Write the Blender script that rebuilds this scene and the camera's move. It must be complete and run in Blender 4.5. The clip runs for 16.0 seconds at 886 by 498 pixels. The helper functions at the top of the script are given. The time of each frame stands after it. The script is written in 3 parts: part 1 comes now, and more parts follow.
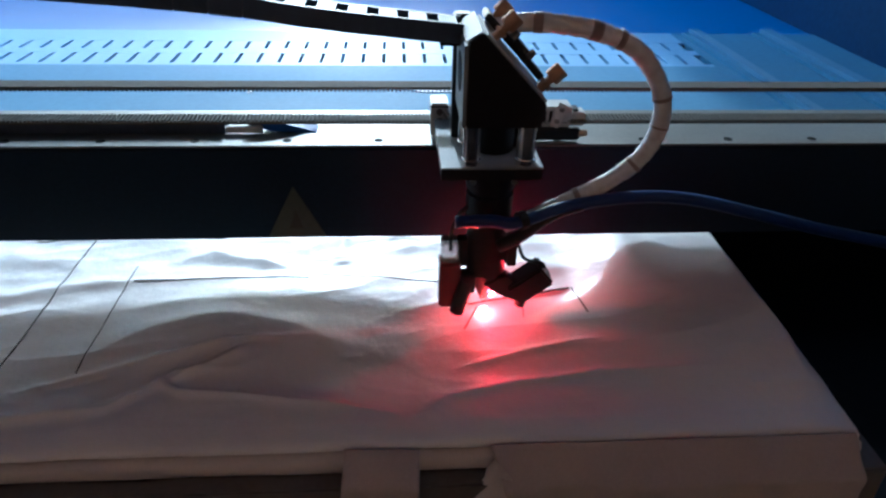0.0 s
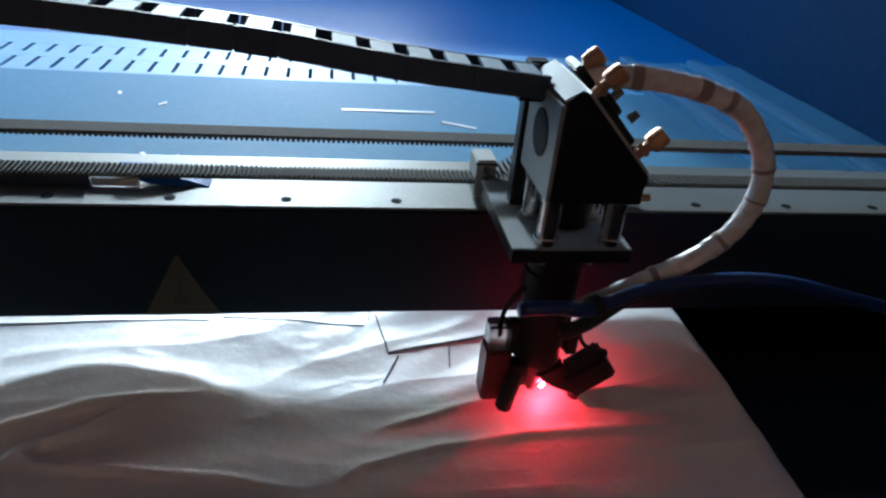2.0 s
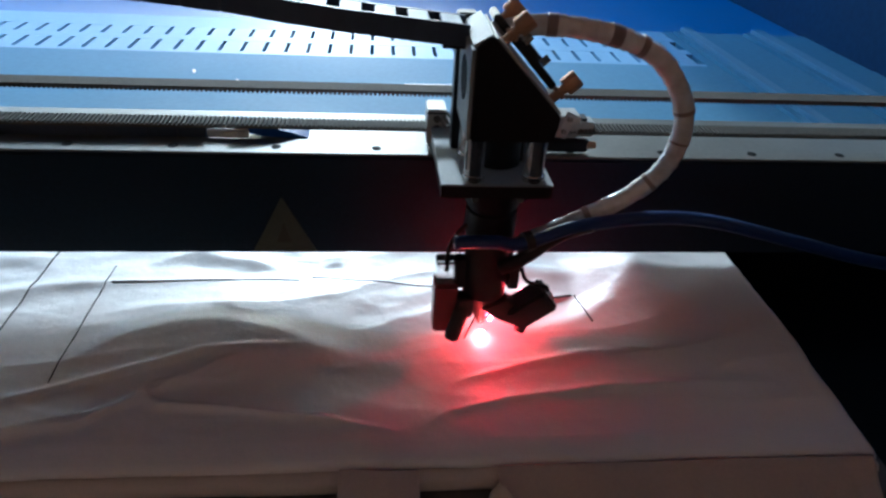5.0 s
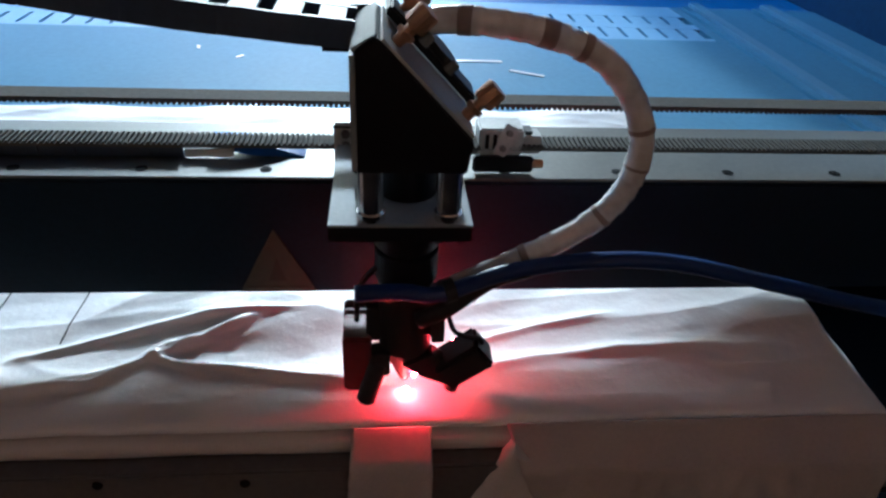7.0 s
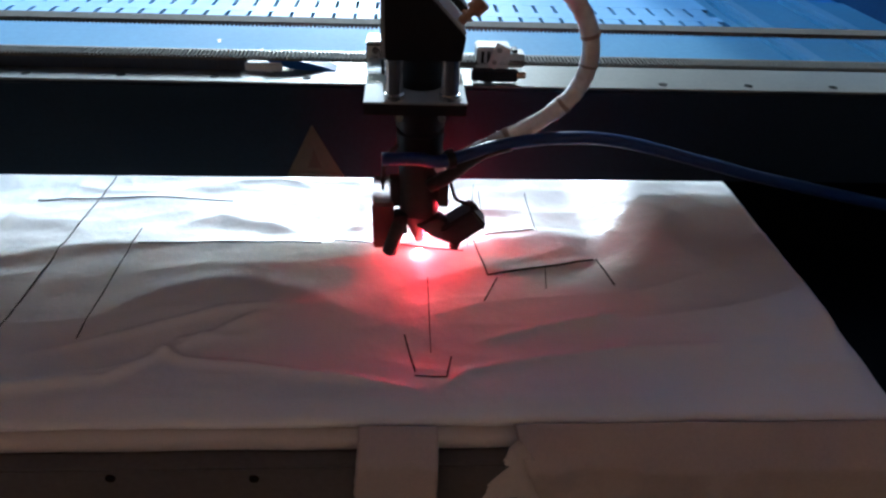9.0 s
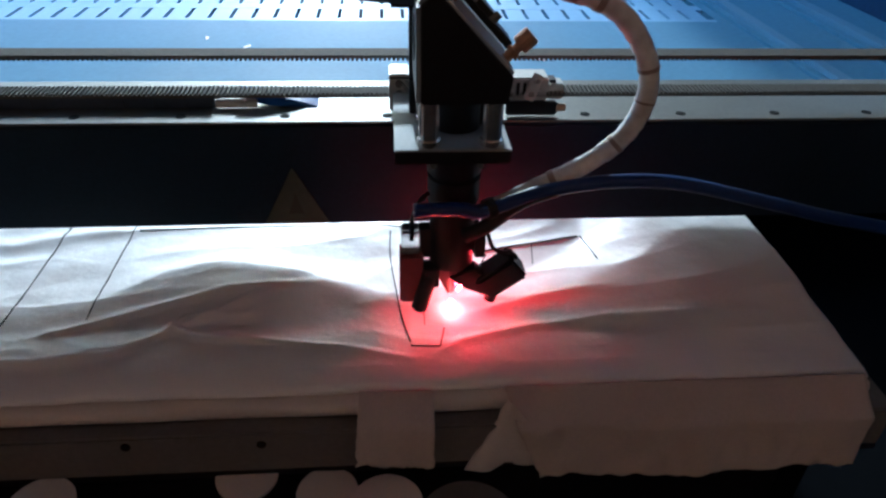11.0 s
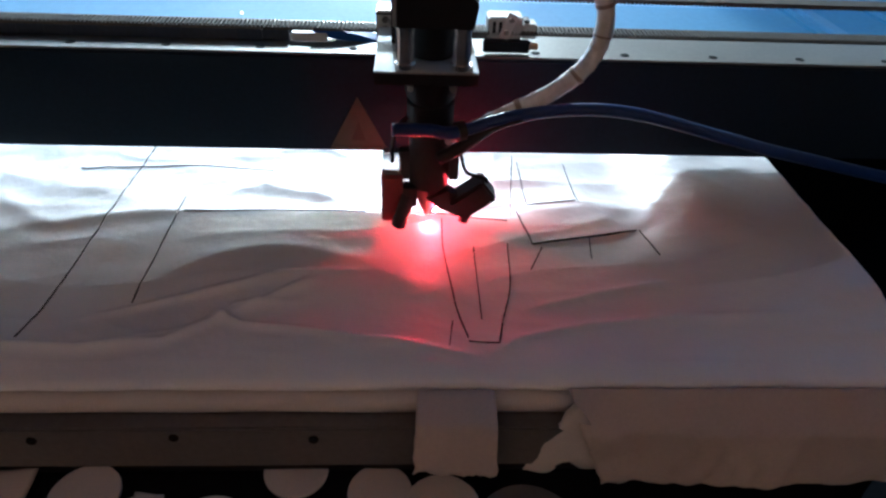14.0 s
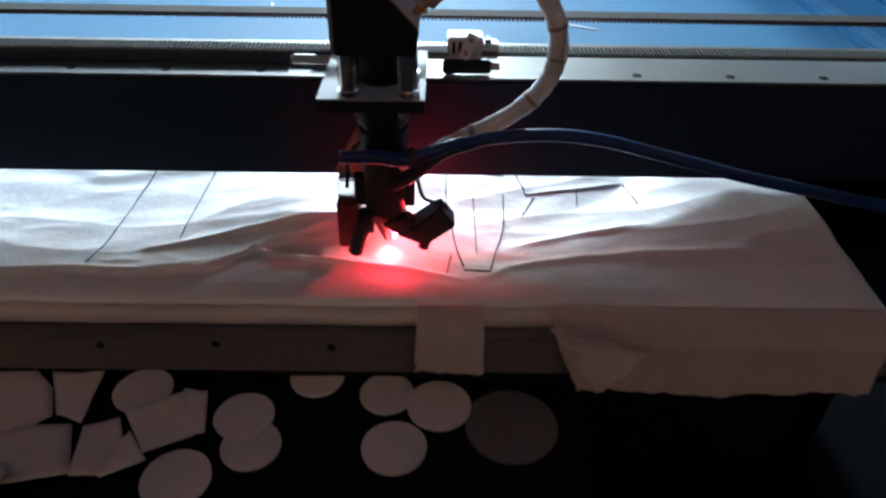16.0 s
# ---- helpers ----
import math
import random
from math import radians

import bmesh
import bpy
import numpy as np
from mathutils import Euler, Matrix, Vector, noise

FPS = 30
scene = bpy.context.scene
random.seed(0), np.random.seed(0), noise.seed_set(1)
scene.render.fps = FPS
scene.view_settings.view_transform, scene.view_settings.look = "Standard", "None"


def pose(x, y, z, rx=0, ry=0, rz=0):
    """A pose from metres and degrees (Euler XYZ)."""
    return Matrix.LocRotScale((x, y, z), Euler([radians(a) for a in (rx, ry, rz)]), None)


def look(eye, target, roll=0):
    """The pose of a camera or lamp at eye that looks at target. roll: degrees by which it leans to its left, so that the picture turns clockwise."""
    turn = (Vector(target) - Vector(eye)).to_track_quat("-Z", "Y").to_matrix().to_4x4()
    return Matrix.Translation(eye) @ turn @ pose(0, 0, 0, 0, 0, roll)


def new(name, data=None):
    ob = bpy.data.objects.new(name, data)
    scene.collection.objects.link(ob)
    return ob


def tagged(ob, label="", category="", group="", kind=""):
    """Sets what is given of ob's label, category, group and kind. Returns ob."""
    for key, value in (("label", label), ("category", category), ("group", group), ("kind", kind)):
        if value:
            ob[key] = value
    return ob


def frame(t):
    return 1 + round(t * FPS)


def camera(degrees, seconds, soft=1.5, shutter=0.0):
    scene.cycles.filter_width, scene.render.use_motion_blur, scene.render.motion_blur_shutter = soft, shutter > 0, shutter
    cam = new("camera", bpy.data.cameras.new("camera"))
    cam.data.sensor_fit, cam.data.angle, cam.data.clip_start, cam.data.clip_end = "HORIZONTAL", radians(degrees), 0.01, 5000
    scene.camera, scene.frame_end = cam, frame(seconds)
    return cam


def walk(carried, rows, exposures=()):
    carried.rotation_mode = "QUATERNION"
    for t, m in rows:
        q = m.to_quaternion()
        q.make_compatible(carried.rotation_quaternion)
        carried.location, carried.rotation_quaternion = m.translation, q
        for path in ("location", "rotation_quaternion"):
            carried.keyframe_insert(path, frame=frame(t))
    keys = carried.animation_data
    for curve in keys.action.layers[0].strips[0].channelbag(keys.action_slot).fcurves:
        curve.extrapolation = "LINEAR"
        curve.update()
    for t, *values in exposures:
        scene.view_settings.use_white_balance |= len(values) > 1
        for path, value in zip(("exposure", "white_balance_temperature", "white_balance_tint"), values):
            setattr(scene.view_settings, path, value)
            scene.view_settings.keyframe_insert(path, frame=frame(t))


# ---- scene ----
cam = camera(66.05, 16.0, soft=2.5, shutter=0.4)
# seconds, x, y, z, yaw, pitch, roll of the hand-held camera
PATH = [
    (0.0, 0.0726, -0.2894, 0.2806, -3.57, -31.27, -1.24), (0.5, 0.0762, -0.2862, 0.2860, -3.38, -30.69, -3.18),
    (1.0, 0.0779, -0.2721, 0.2801, -5.25, -29.27, -3.72), (1.5, 0.0835, -0.2551, 0.2751, -6.70, -29.35, -4.36),
    (2.0, 0.0832, -0.2428, 0.2724, -8.14, -29.75, -4.85), (2.5, 0.0822, -0.2382, 0.2743, -8.07, -30.34, -3.80),
    (3.0, 0.0686, -0.2428, 0.2763, -7.57, -30.74, -3.75), (3.5, 0.0560, -0.2519, 0.2767, -6.56, -30.95, -3.75),
    (6.0, 0.0639, -0.2671, 0.2659, -4.27, -32.20, -2.61), (6.5, 0.0594, -0.2689, 0.2609, -4.44, -32.41, -2.80),
    (7.0, 0.0576, -0.2706, 0.2619, -4.36, -33.06, -2.65), (7.5, 0.0594, -0.2675, 0.2625, -3.70, -33.16, -2.32),
    (8.0, 0.0635, -0.2680, 0.2645, -2.55, -33.46, -2.04), (10.5, 0.0648, -0.2758, 0.2672, -3.30, -34.05, -1.63),
    (11.0, 0.0619, -0.2935, 0.2684, -4.13, -34.11, -1.36), (11.5, 0.0601, -0.2984, 0.2651, -4.34, -34.06, -1.75),
    (12.0, 0.0645, -0.2974, 0.2627, -3.76, -34.07, -1.63), (12.5, 0.0637, -0.2937, 0.2623, -3.57, -34.58, -1.72),
    (13.0, 0.0563, -0.2898, 0.2607, -3.61, -34.51, -1.97), (13.5, 0.0367, -0.2799, 0.2628, -2.52, -35.42, -2.65),
    (14.0, 0.0369, -0.2738, 0.2605, -2.07, -35.58, -2.16), (14.5, 0.0410, -0.2757, 0.2581, -1.51, -35.35, -1.88),
    (15.0, 0.0346, -0.2861, 0.2641, -1.19, -35.87, -2.03), (15.5, 0.0344, -0.3138, 0.2748, -0.09, -35.44, -2.39),
    (16.0, 0.0529, -0.3473, 0.2689, -0.06, -35.80, -0.88)]
EXPOSURE = [(0.0, 2.55), (1.0, 2.65), (1.5, 2.43), (2.5, 2.27), (3.0, 2.29), (3.5, 2.45), (6.0, 2.25), (6.5, 2.28), (7.0, 2.50), (7.5, 2.65), (8.0, 2.75), (10.5, 2.64), (11.0, 2.52), (12.0, 2.14), (12.5, 2.57), (13.0, 2.60), (13.5, 2.82), (14.5, 2.98), (15.0, 2.82), (15.5, 2.68), (16.0, 2.66)]
walk(cam, [(t, pose(x, y, z, 90 + p, r, w)) for t, x, y, z, w, p, r in PATH], exposures=[(t, e, 4780 if t < 0.9 else 4960, -3) for t, e in EXPOSURE])

# ---- light ----
SUN_ELEVATION, SUN_TURN = 20.0, -4.0    # the daylight comes in low from behind the machine
world = bpy.data.worlds.new("sky")
scene.world = world
world.use_nodes = True
wn = world.node_tree.nodes
sky = wn.new("ShaderNodeTexSky")
sky.sky_type, sky.sun_disc = "NISHITA", False
sky.sun_elevation, sky.sun_rotation = radians(SUN_ELEVATION), radians(SUN_TURN)
world.node_tree.links.new(sky.outputs[0], wn["Background"].inputs[0])
wn["Background"].inputs[1].default_value = 0.135
sun = new("sun", bpy.data.lights.new("sun", "SUN"))
sun.data.energy, sun.data.angle, sun.data.color = 0.66, radians(3.0), (1.0, 0.99, 0.97)
a, e = radians(SUN_TURN), radians(SUN_ELEVATION)
sun.matrix_world = look((0.3, 2.5, 2.0), (0.3 - math.sin(a) * math.cos(e), 2.5 - math.cos(a) * math.cos(e), 2.0 - math.sin(e)))


# ---- materials ----
def material(name, color, rough=0.5, metal=0.0, grain=200.0, vary=0.15, bump=0.0, bump_scale=0.0, stain=8.0, spec=0.5, sheen=0.0,
             transmission=0.0, coat=0.0, tint=None):
    m = bpy.data.materials.new(name)
    m.use_nodes = True
    nt = m.node_tree
    n, l = nt.nodes, nt.links
    b = n["Principled BSDF"]
    b.inputs["Roughness"].default_value, b.inputs["Metallic"].default_value = rough, metal
    b.inputs["Specular IOR Level"].default_value = spec
    b.inputs["Transmission Weight"].default_value = transmission
    b.inputs["Coat Weight"].default_value = coat
    b.inputs["Sheen Weight"].default_value = sheen
    tc = n.new("ShaderNodeTexCoord")
    fine, coarse = n.new("ShaderNodeTexNoise"), n.new("ShaderNodeTexNoise")
    fine.inputs["Scale"].default_value, coarse.inputs["Scale"].default_value = grain, stain
    fine.inputs["Detail"].default_value = coarse.inputs["Detail"].default_value = 4
    l.new(tc.outputs["Object"], fine.inputs["Vector"])
    l.new(tc.outputs["Object"], coarse.inputs["Vector"])
    add = n.new("ShaderNodeMath")
    l.new(fine.outputs["Fac"], add.inputs[0])
    l.new(coarse.outputs["Fac"], add.inputs[1])
    ramp = n.new("ShaderNodeMapRange")
    ramp.inputs["From Min"].default_value, ramp.inputs["From Max"].default_value = 0.6, 1.4
    l.new(add.outputs[0], ramp.inputs["Value"])
    mix = n.new("ShaderNodeMix")
    mix.data_type = "RGBA"
    low = tint or [c * (1 - vary) for c in color]
    mix.inputs["A"].default_value = (*low, 1)
    mix.inputs["B"].default_value = (*[min(1, c * (1 + vary)) for c in color], 1)
    l.new(ramp.outputs[0], mix.inputs["Factor"])
    l.new(mix.outputs["Result"], b.inputs["Base Color"])
    rr = n.new("ShaderNodeMapRange")
    rr.inputs["To Min"].default_value, rr.inputs["To Max"].default_value = max(0.02, rough - 0.08), min(1, rough + 0.1)
    l.new(coarse.outputs["Fac"], rr.inputs["Value"])
    l.new(rr.outputs[0], b.inputs["Roughness"])
    if bump:
        bt, bp = n.new("ShaderNodeTexNoise"), n.new("ShaderNodeBump")
        bt.inputs["Scale"].default_value, bt.inputs["Detail"].default_value = bump_scale or grain, 5
        l.new(tc.outputs["Object"], bt.inputs["Vector"])
        bp.inputs["Distance"].default_value = bump
        l.new(bt.outputs["Fac"], bp.inputs["Height"])
        l.new(bp.outputs[0], b.inputs["Normal"])
    return m


def glowing(name, color, strength):
    m = bpy.data.materials.new(name)
    m.use_nodes = True
    b = m.node_tree.nodes["Principled BSDF"]
    b.inputs["Base Color"].default_value = (*color, 1)
    b.inputs["Emission Color"].default_value = (*color, 1)
    b.inputs["Emission Strength"].default_value = strength
    return m


CLOTH = material("white_fabric", (0.80, 0.77, 0.755), 0.42, grain=900, vary=0.05, bump=0.0006, bump_scale=100, stain=14, sheen=0.1, spec=0.5)
# Darker copy of the white fabric; shade at the edge and tray is included.
UNDERCLOTH = material("shaded_lower_fabric", (0.60, 0.535, 0.50), 0.8, grain=700, vary=0.07, bump=0.0008, bump_scale=60, stain=12, spec=0.25)
# Grey-beige for hanging pieces: the shade on their front is put into the colour.
DRAPE = material("shaded_drape_fabric", (0.46, 0.385, 0.35), 0.7, grain=500, vary=0.08, bump=0.0012, bump_scale=40, stain=18, spec=0.25)
# Albedo kept near black so the gap beside the fabric stays dark.
PIT = material("near_black_filler", (0.0025, 0.0032, 0.0045), 0.8, grain=120, vary=0.3, stain=6, spec=0.03)
CUT = material("charred_cut", (0.05, 0.044, 0.038), 0.9, grain=500, vary=0.3)
BEAM = material("black_anodised", (0.009, 0.021, 0.038), 0.5, grain=350, vary=0.25, bump=0.0001, bump_scale=900, spec=0.15)
BLACK = material("black_plastic", (0.020, 0.017, 0.017), 0.5, grain=300, vary=0.3, spec=0.3)
BLACKMETAL = material("black_metal", (0.007, 0.007, 0.009), 0.45, grain=300, vary=0.3, spec=0.2)
RUBBER = material("belt_rubber", (0.105, 0.10, 0.09), 0.8, grain=500, vary=0.25, spec=0.05)
CHAIN = material("chain_plastic", (0.030, 0.052, 0.092), 0.5, grain=300, vary=0.25)
STEEL = material("ground_steel", (0.17, 0.172, 0.16), 0.5, 0.35, grain=400, vary=0.15, stain=30, spec=0.2)
ALU = material("milled_aluminium", (0.24, 0.25, 0.25), 0.6, 0.1, grain=500, vary=0.12, stain=40, spec=0.15)
PALE = material("pale_cast_clamp", (0.42, 0.42, 0.40), 0.5, 0.1, grain=400, vary=0.15, stain=60, spec=0.3)
CHROME = material("polished_post", (0.78, 0.74, 0.71), 0.18, 0.97, grain=150, vary=0.2, stain=60)
BRASS = material("copper_brass", (0.42, 0.23, 0.13), 0.4, 0.6, grain=300, vary=0.25)
BAR = material("grey_front_bar", (0.115, 0.102, 0.095), 0.6, grain=250, vary=0.18, stain=10, bump=0.0002, bump_scale=300)
SCREW = material("dark_screw", (0.012, 0.012, 0.012), 0.75, 0.0, spec=0.05)
TRAY = material("black_tray", (0.005, 0.005, 0.007), 0.8, grain=150, vary=0.4, stain=6, spec=0.08)
BED = material("blue_grey_steel", (0.115, 0.245, 0.365), 0.65, 0.0, grain=120, vary=0.12, stain=5, bump=0.0001, bump_scale=200, spec=0.07)
GRILLE = material("pale_grille_paint", (0.24, 0.42, 0.60), 0.5, grain=120, vary=0.08, stain=5, spec=0.12)
BLUE = material("blue_enamel", (0.030, 0.15, 0.40), 0.42, grain=80, vary=0.15, stain=3, spec=0.35)
DARKBLUE = material("dark_blue_enamel", (0.016, 0.045, 0.11), 0.6, grain=80, vary=0.2, stain=3, spec=0.1)
PALEBLUE = material("pale_blue_rail", (0.14, 0.27, 0.40), 0.45, 0.0, grain=150, vary=0.1, spec=0.2)
SIGN = material("faded_yellow_sticker", (0.052, 0.058, 0.036), 0.65, grain=300, vary=0.2, stain=40)
SIGNINK = material("sticker_ink", (0.035, 0.028, 0.015), 0.6)
SLEEVE = material("spiral_sleeve", (0.68, 0.67, 0.67), 0.2, grain=120, vary=0.2, stain=45, coat=0.6, tint=(0.42, 0.37, 0.355))
WRAP = material("dark_wrap", (0.26, 0.19, 0.17), 0.5, grain=150, vary=0.3)
TUBE = material("blue_air_tube", (0.006, 0.026, 0.115), 0.35, grain=150, vary=0.15, spec=0.35)
GREYBAR = material("grey_crossbar_plastic", (0.34, 0.41, 0.48), 0.55, grain=200, vary=0.12, spec=0.2)
WHITE = material("white_paint", (0.68, 0.69, 0.70), 0.4, grain=200, vary=0.06)
BLUEPLATE = material("blue_bracket", (0.02, 0.10, 0.40), 0.45, grain=200, vary=0.15, spec=0.1)
# The pointer's red glow on the housing is put into its base colour.
SENSOR = material("red_lit_housing", (0.15, 0.020, 0.024), 0.4, grain=200, vary=0.2)
CLEAR = material("clear_acrylic", (0.75, 0.72, 0.72), 0.08, transmission=0.85, vary=0.05)
REDGLOW = glowing("red_pointer_light", (1.0, 0.02, 0.035), 300.0)
FLAME = glowing("cutting_flame", (1.0, 0.06, 0.05), 150.0)
# Colours chosen for the warm bounce of surfaces that stay out of view.
SHADE = material("warm_bounce_surface", (0.31, 0.20, 0.15), 0.9, grain=20, vary=0.2, stain=2)
CEILING = material("pale_bounce_ceiling", (0.74, 0.53, 0.41), 0.9, grain=20, vary=0.08, stain=2)


# ---- mesh helpers ----
def link(name, bm, mat, parent=None, label="", smooth=False, bevel=0.0):
    me = bpy.data.meshes.new(name)
    if bevel:
        bmesh.ops.bevel(bm, geom=list(bm.edges), offset=bevel, segments=2, affect="EDGES", clamp_overlap=True)
    bmesh.ops.recalc_face_normals(bm, faces=bm.faces)
    bm.to_mesh(me)
    bm.free()
    me.materials.append(mat)
    if smooth:
        for p in me.polygons:
            p.use_smooth = True
    ob = new(name, me)
    if parent:
        ob.parent = parent
    if label:
        ob["label"] = label
    return ob


def part(name, bm, mat, parent, label="", smooth=False, bevel=0.0):
    return link(name, bm, mat, parent, label, smooth, bevel)


def box(x0, x1, y0, y1, z0, z1, bm=None, m=None):
    bm = bm or bmesh.new()
    m = m or Matrix()
    made = bmesh.ops.create_cube(bm, size=1.0)["verts"]
    bmesh.ops.transform(bm, matrix=m @ Matrix.Translation(((x0 + x1) / 2, (y0 + y1) / 2, (z0 + z1) / 2))
                        @ Matrix.Diagonal((x1 - x0, y1 - y0, z1 - z0, 1)), verts=made)
    return bm


def cylinder(p, q, r0, r1=None, n=20, bm=None):
    """A capped cone from p to q."""
    bm = bm or bmesh.new()
    p, q = Vector(p), Vector(q)
    d = q - p
    m = Matrix.Translation((p + q) / 2) @ d.to_track_quat("Z", "Y").to_matrix().to_4x4()
    bmesh.ops.create_cone(bm, cap_ends=True, segments=n, radius1=r0, radius2=r0 if r1 is None else r1, depth=d.length, matrix=m)
    return bm


def prism(outline, y0, y1, bm=None):
    """An outline in x, z pushed through from y0 to y1."""
    bm = bm or bmesh.new()
    f = [bm.verts.new((x, y0, z)) for x, z in outline]
    b = [bm.verts.new((x, y1, z)) for x, z in outline]
    bm.faces.new(f)
    bm.faces.new(b[::-1])
    for i in range(len(f)):
        j = (i + 1) % len(f)
        bm.faces.new((f[j], f[i], b[i], b[j]))
    return bm


def curve_points(points, n):
    """Catmull-Rom through the points."""
    p = [Vector(q) for q in points]
    p = [2 * p[0] - p[1], *p, 2 * p[-1] - p[-2]]
    out = []
    for i in range(n + 1):
        s = i / n * (len(p) - 3)
        k = min(int(s), len(p) - 4)
        t = s - k
        a, b, c, d = p[k:k + 4]
        out.append(0.5 * (2 * b + (c - a) * t + (2 * a - 5 * b + 4 * c - d) * t * t + (3 * b - a - 3 * c + d) * t ** 3))
    return out


def hose(points, r, n=60, sides=14, swell=None, bm=None):
    """A round tube along a curve; swell(s) scales its radius."""
    bm = bm or bmesh.new()
    pts = curve_points(points, n)
    rings = []
    for i, p in enumerate(pts):
        d = (pts[min(i + 1, n)] - pts[max(i - 1, 0)]).normalized()
        u = d.cross(Vector((0, 1, 0.02))).normalized()
        v = d.cross(u)
        k = r * (swell(i / n) if swell else 1)
        rings.append([bm.verts.new(p + k * (math.cos(w) * u + math.sin(w) * v)) for w in (2 * math.pi * j / sides for j in range(sides))])
    for a, b in zip(rings, rings[1:]):
        for j in range(sides):
            bm.faces.new((a[j], a[(j + 1) % sides], b[(j + 1) % sides], b[j]))
    bm.faces.new(rings[0][::-1])
    bm.faces.new(rings[-1])
    return bm


def empty(name, label="", category="", group="", kind=""):
    return tagged(new(name), label, category, group, kind)


# ---- the machine's bed and walls ----
BED_Z = -0.060
link_bm = box(-1.6, 0.949, 0.40, 0.88, BED_Z - 0.02, BED_Z)
tagged(link("floor_bed", link_bm, BED), "blue-grey steel bed plate of the cutting machine", "machine bed", kind="structure")
# Fillers added below and beside the table to keep that area dark.
tagged(link("wall_skirt", box(0.3416, 0.949, 0.390, 0.412, -0.172, BED_Z - 0.0203), PIT), "near-black filler added under the steel bed's front edge", "skirt", kind="structure")
tagged(link("wall_table_side", box(0.3225, 0.3415, -0.0105, 0.395, -0.172, -0.019), PIT), "near-black filler added beside the cutting table", "flank", kind="structure")
tagged(link("wall_table_front", box(0.1405, 0.3220, -0.0105, 0.0, -0.172, -0.0555), TRAY), "black filler added below the cutting table", "apron", kind="structure")
tagged(link("floor_tray", box(-1.6, 0.140, -1.2, -0.010, -0.075, -0.052), TRAY), "black collecting tray below the cutting table", "tray", kind="structure")
tagged(link("floor_pit", box(0.141, 0.949, -1.2, 0.400, -0.195, -0.172), PIT), "near-black floor added below the collecting tray", "pit", kind="structure")
# slotted grille behind the bed, its bars between the slots
grille = empty("grille", "pale painted grille with two rows of slots at the bed's end", "grille", kind="structure")
PITCH = 0.0362
part("grille_back", box(-1.6, 0.640, 0.88, 1.12, BED_Z - 0.03, BED_Z - 0.018), TRAY, grille)
for y0, y1 in ((0.88, 0.897), (0.957, 0.988), (1.040, 1.12)):
    part("grille_rail", box(-1.6, 0.640, y0, y1, BED_Z - 0.017, BED_Z - 0.001), GRILLE, grille)
for y0, y1 in ((0.8972, 0.9568), (0.9882, 1.0398)):
    base = box(-PITCH / 2 + 0.0032, PITCH / 2 - 0.0032, y0, y1, BED_Z - 0.017, BED_Z - 0.0012)
    first = part("slat", base, GRILLE, grille)
    for i in range(-43, 17):
        ob = new("slat", first.data)
        ob.parent = grille
        ob.location.x = i * PITCH - 0.004
    first.location.x = 17 * PITCH - 0.004
tagged(link("floor_rear", box(-1.6, 0.949, 1.12, 2.4, BED_Z - 0.02, BED_Z - 0.004), BLUE), "blue enamelled rear apron of the machine", "panel", kind="structure")
tagged(link("wall_east", box(0.95, 0.98, -0.9, 2.6, -0.20, 0.56), DARKBLUE), "dark blue steel side wall of the machine", "wall", kind="structure")
tagged(link("wall_west", box(-1.63, -1.6, -1.2, 1.6, -0.09, 0.34), DARKBLUE), "dark blue steel side wall of the machine", "wall", kind="structure")
# Unseen walls and ceiling, added to bounce warm fill onto the fabric.
tagged(link("wall_south", box(-2.2, 2.2, -1.9, -1.8, -0.8, 1.6), SHADE), "unseen warm wall added behind the operator for fill light", "wall", kind="structure")
tagged(link("wall_room_east", box(2.2, 2.3, -1.9, 1.2, -0.8, 1.6), SHADE), "unseen warm wall added to bounce fill light", "wall", kind="structure")
tagged(link("wall_room_west", box(-2.3, -2.2, -1.9, 1.2, -0.8, 1.6), SHADE), "unseen warm wall added to bounce fill light", "wall", kind="structure")
# Unseen blockers: one cuts the low sky, one shades the bed's right.
tagged(link("wall_north", box(-2.2, 2.2, 2.602, 2.70, -0.8, 0.47), SHADE), "unseen low wall added to cut off the low sky", "wall", kind="structure")
tagged(link("wall_sun_block", box(0.44, 2.2, 2.602, 2.70, 0.471, 1.6), SHADE), "unseen wall added to shade the bed's right side", "wall", kind="structure")
tagged(link("ceiling", box(-2.3, 2.3, -1.9, 1.2, 1.605, 1.70), CEILING), "unseen pale ceiling added to bounce warm fill light", "ceiling", kind="structure")
tagged(link("ground", box(-40, 40, -1.9, 80, -0.86, -0.805), SHADE), "dusty workshop floor reaching outdoors", "ground", kind="structure")
# Panel out of view, added to hold back the high sky over the bed.
lid = tagged(link("lid", box(-1.6, 0.945, 0.0, 1.05, 0.0, 0.03), DARKBLUE), "unseen dark blue panel added above the bed to block sky", "lid", kind="structure")
lid.matrix_world = pose(0, 1.20, 0.67, 180 - 24, 0, 0)
tagged(link("floor_flank", box(0.641, 0.949, 0.881, 1.119, BED_Z - 0.02, BED_Z - 0.001), BED), "blue-grey steel plate beside the grille", "machine bed", kind="structure")
# guide rails along the right flank
for x, w in ((0.680, 0.022), (0.832, 0.026)):
    r = empty("side_rail", "pale blue guide rail along the machine's flank", "rail", "guide rails", "structure")
    part("rail_base", box(x - w, x + w, 0.402, 1.10, BED_Z + 0.0005, BED_Z + 0.006), BED, r)
    part("rail_bar", box(x - w * 0.45, x + w * 0.45, 0.402, 1.10, BED_Z + 0.0062, BED_Z + 0.014), PALEBLUE, r, bevel=0.001)
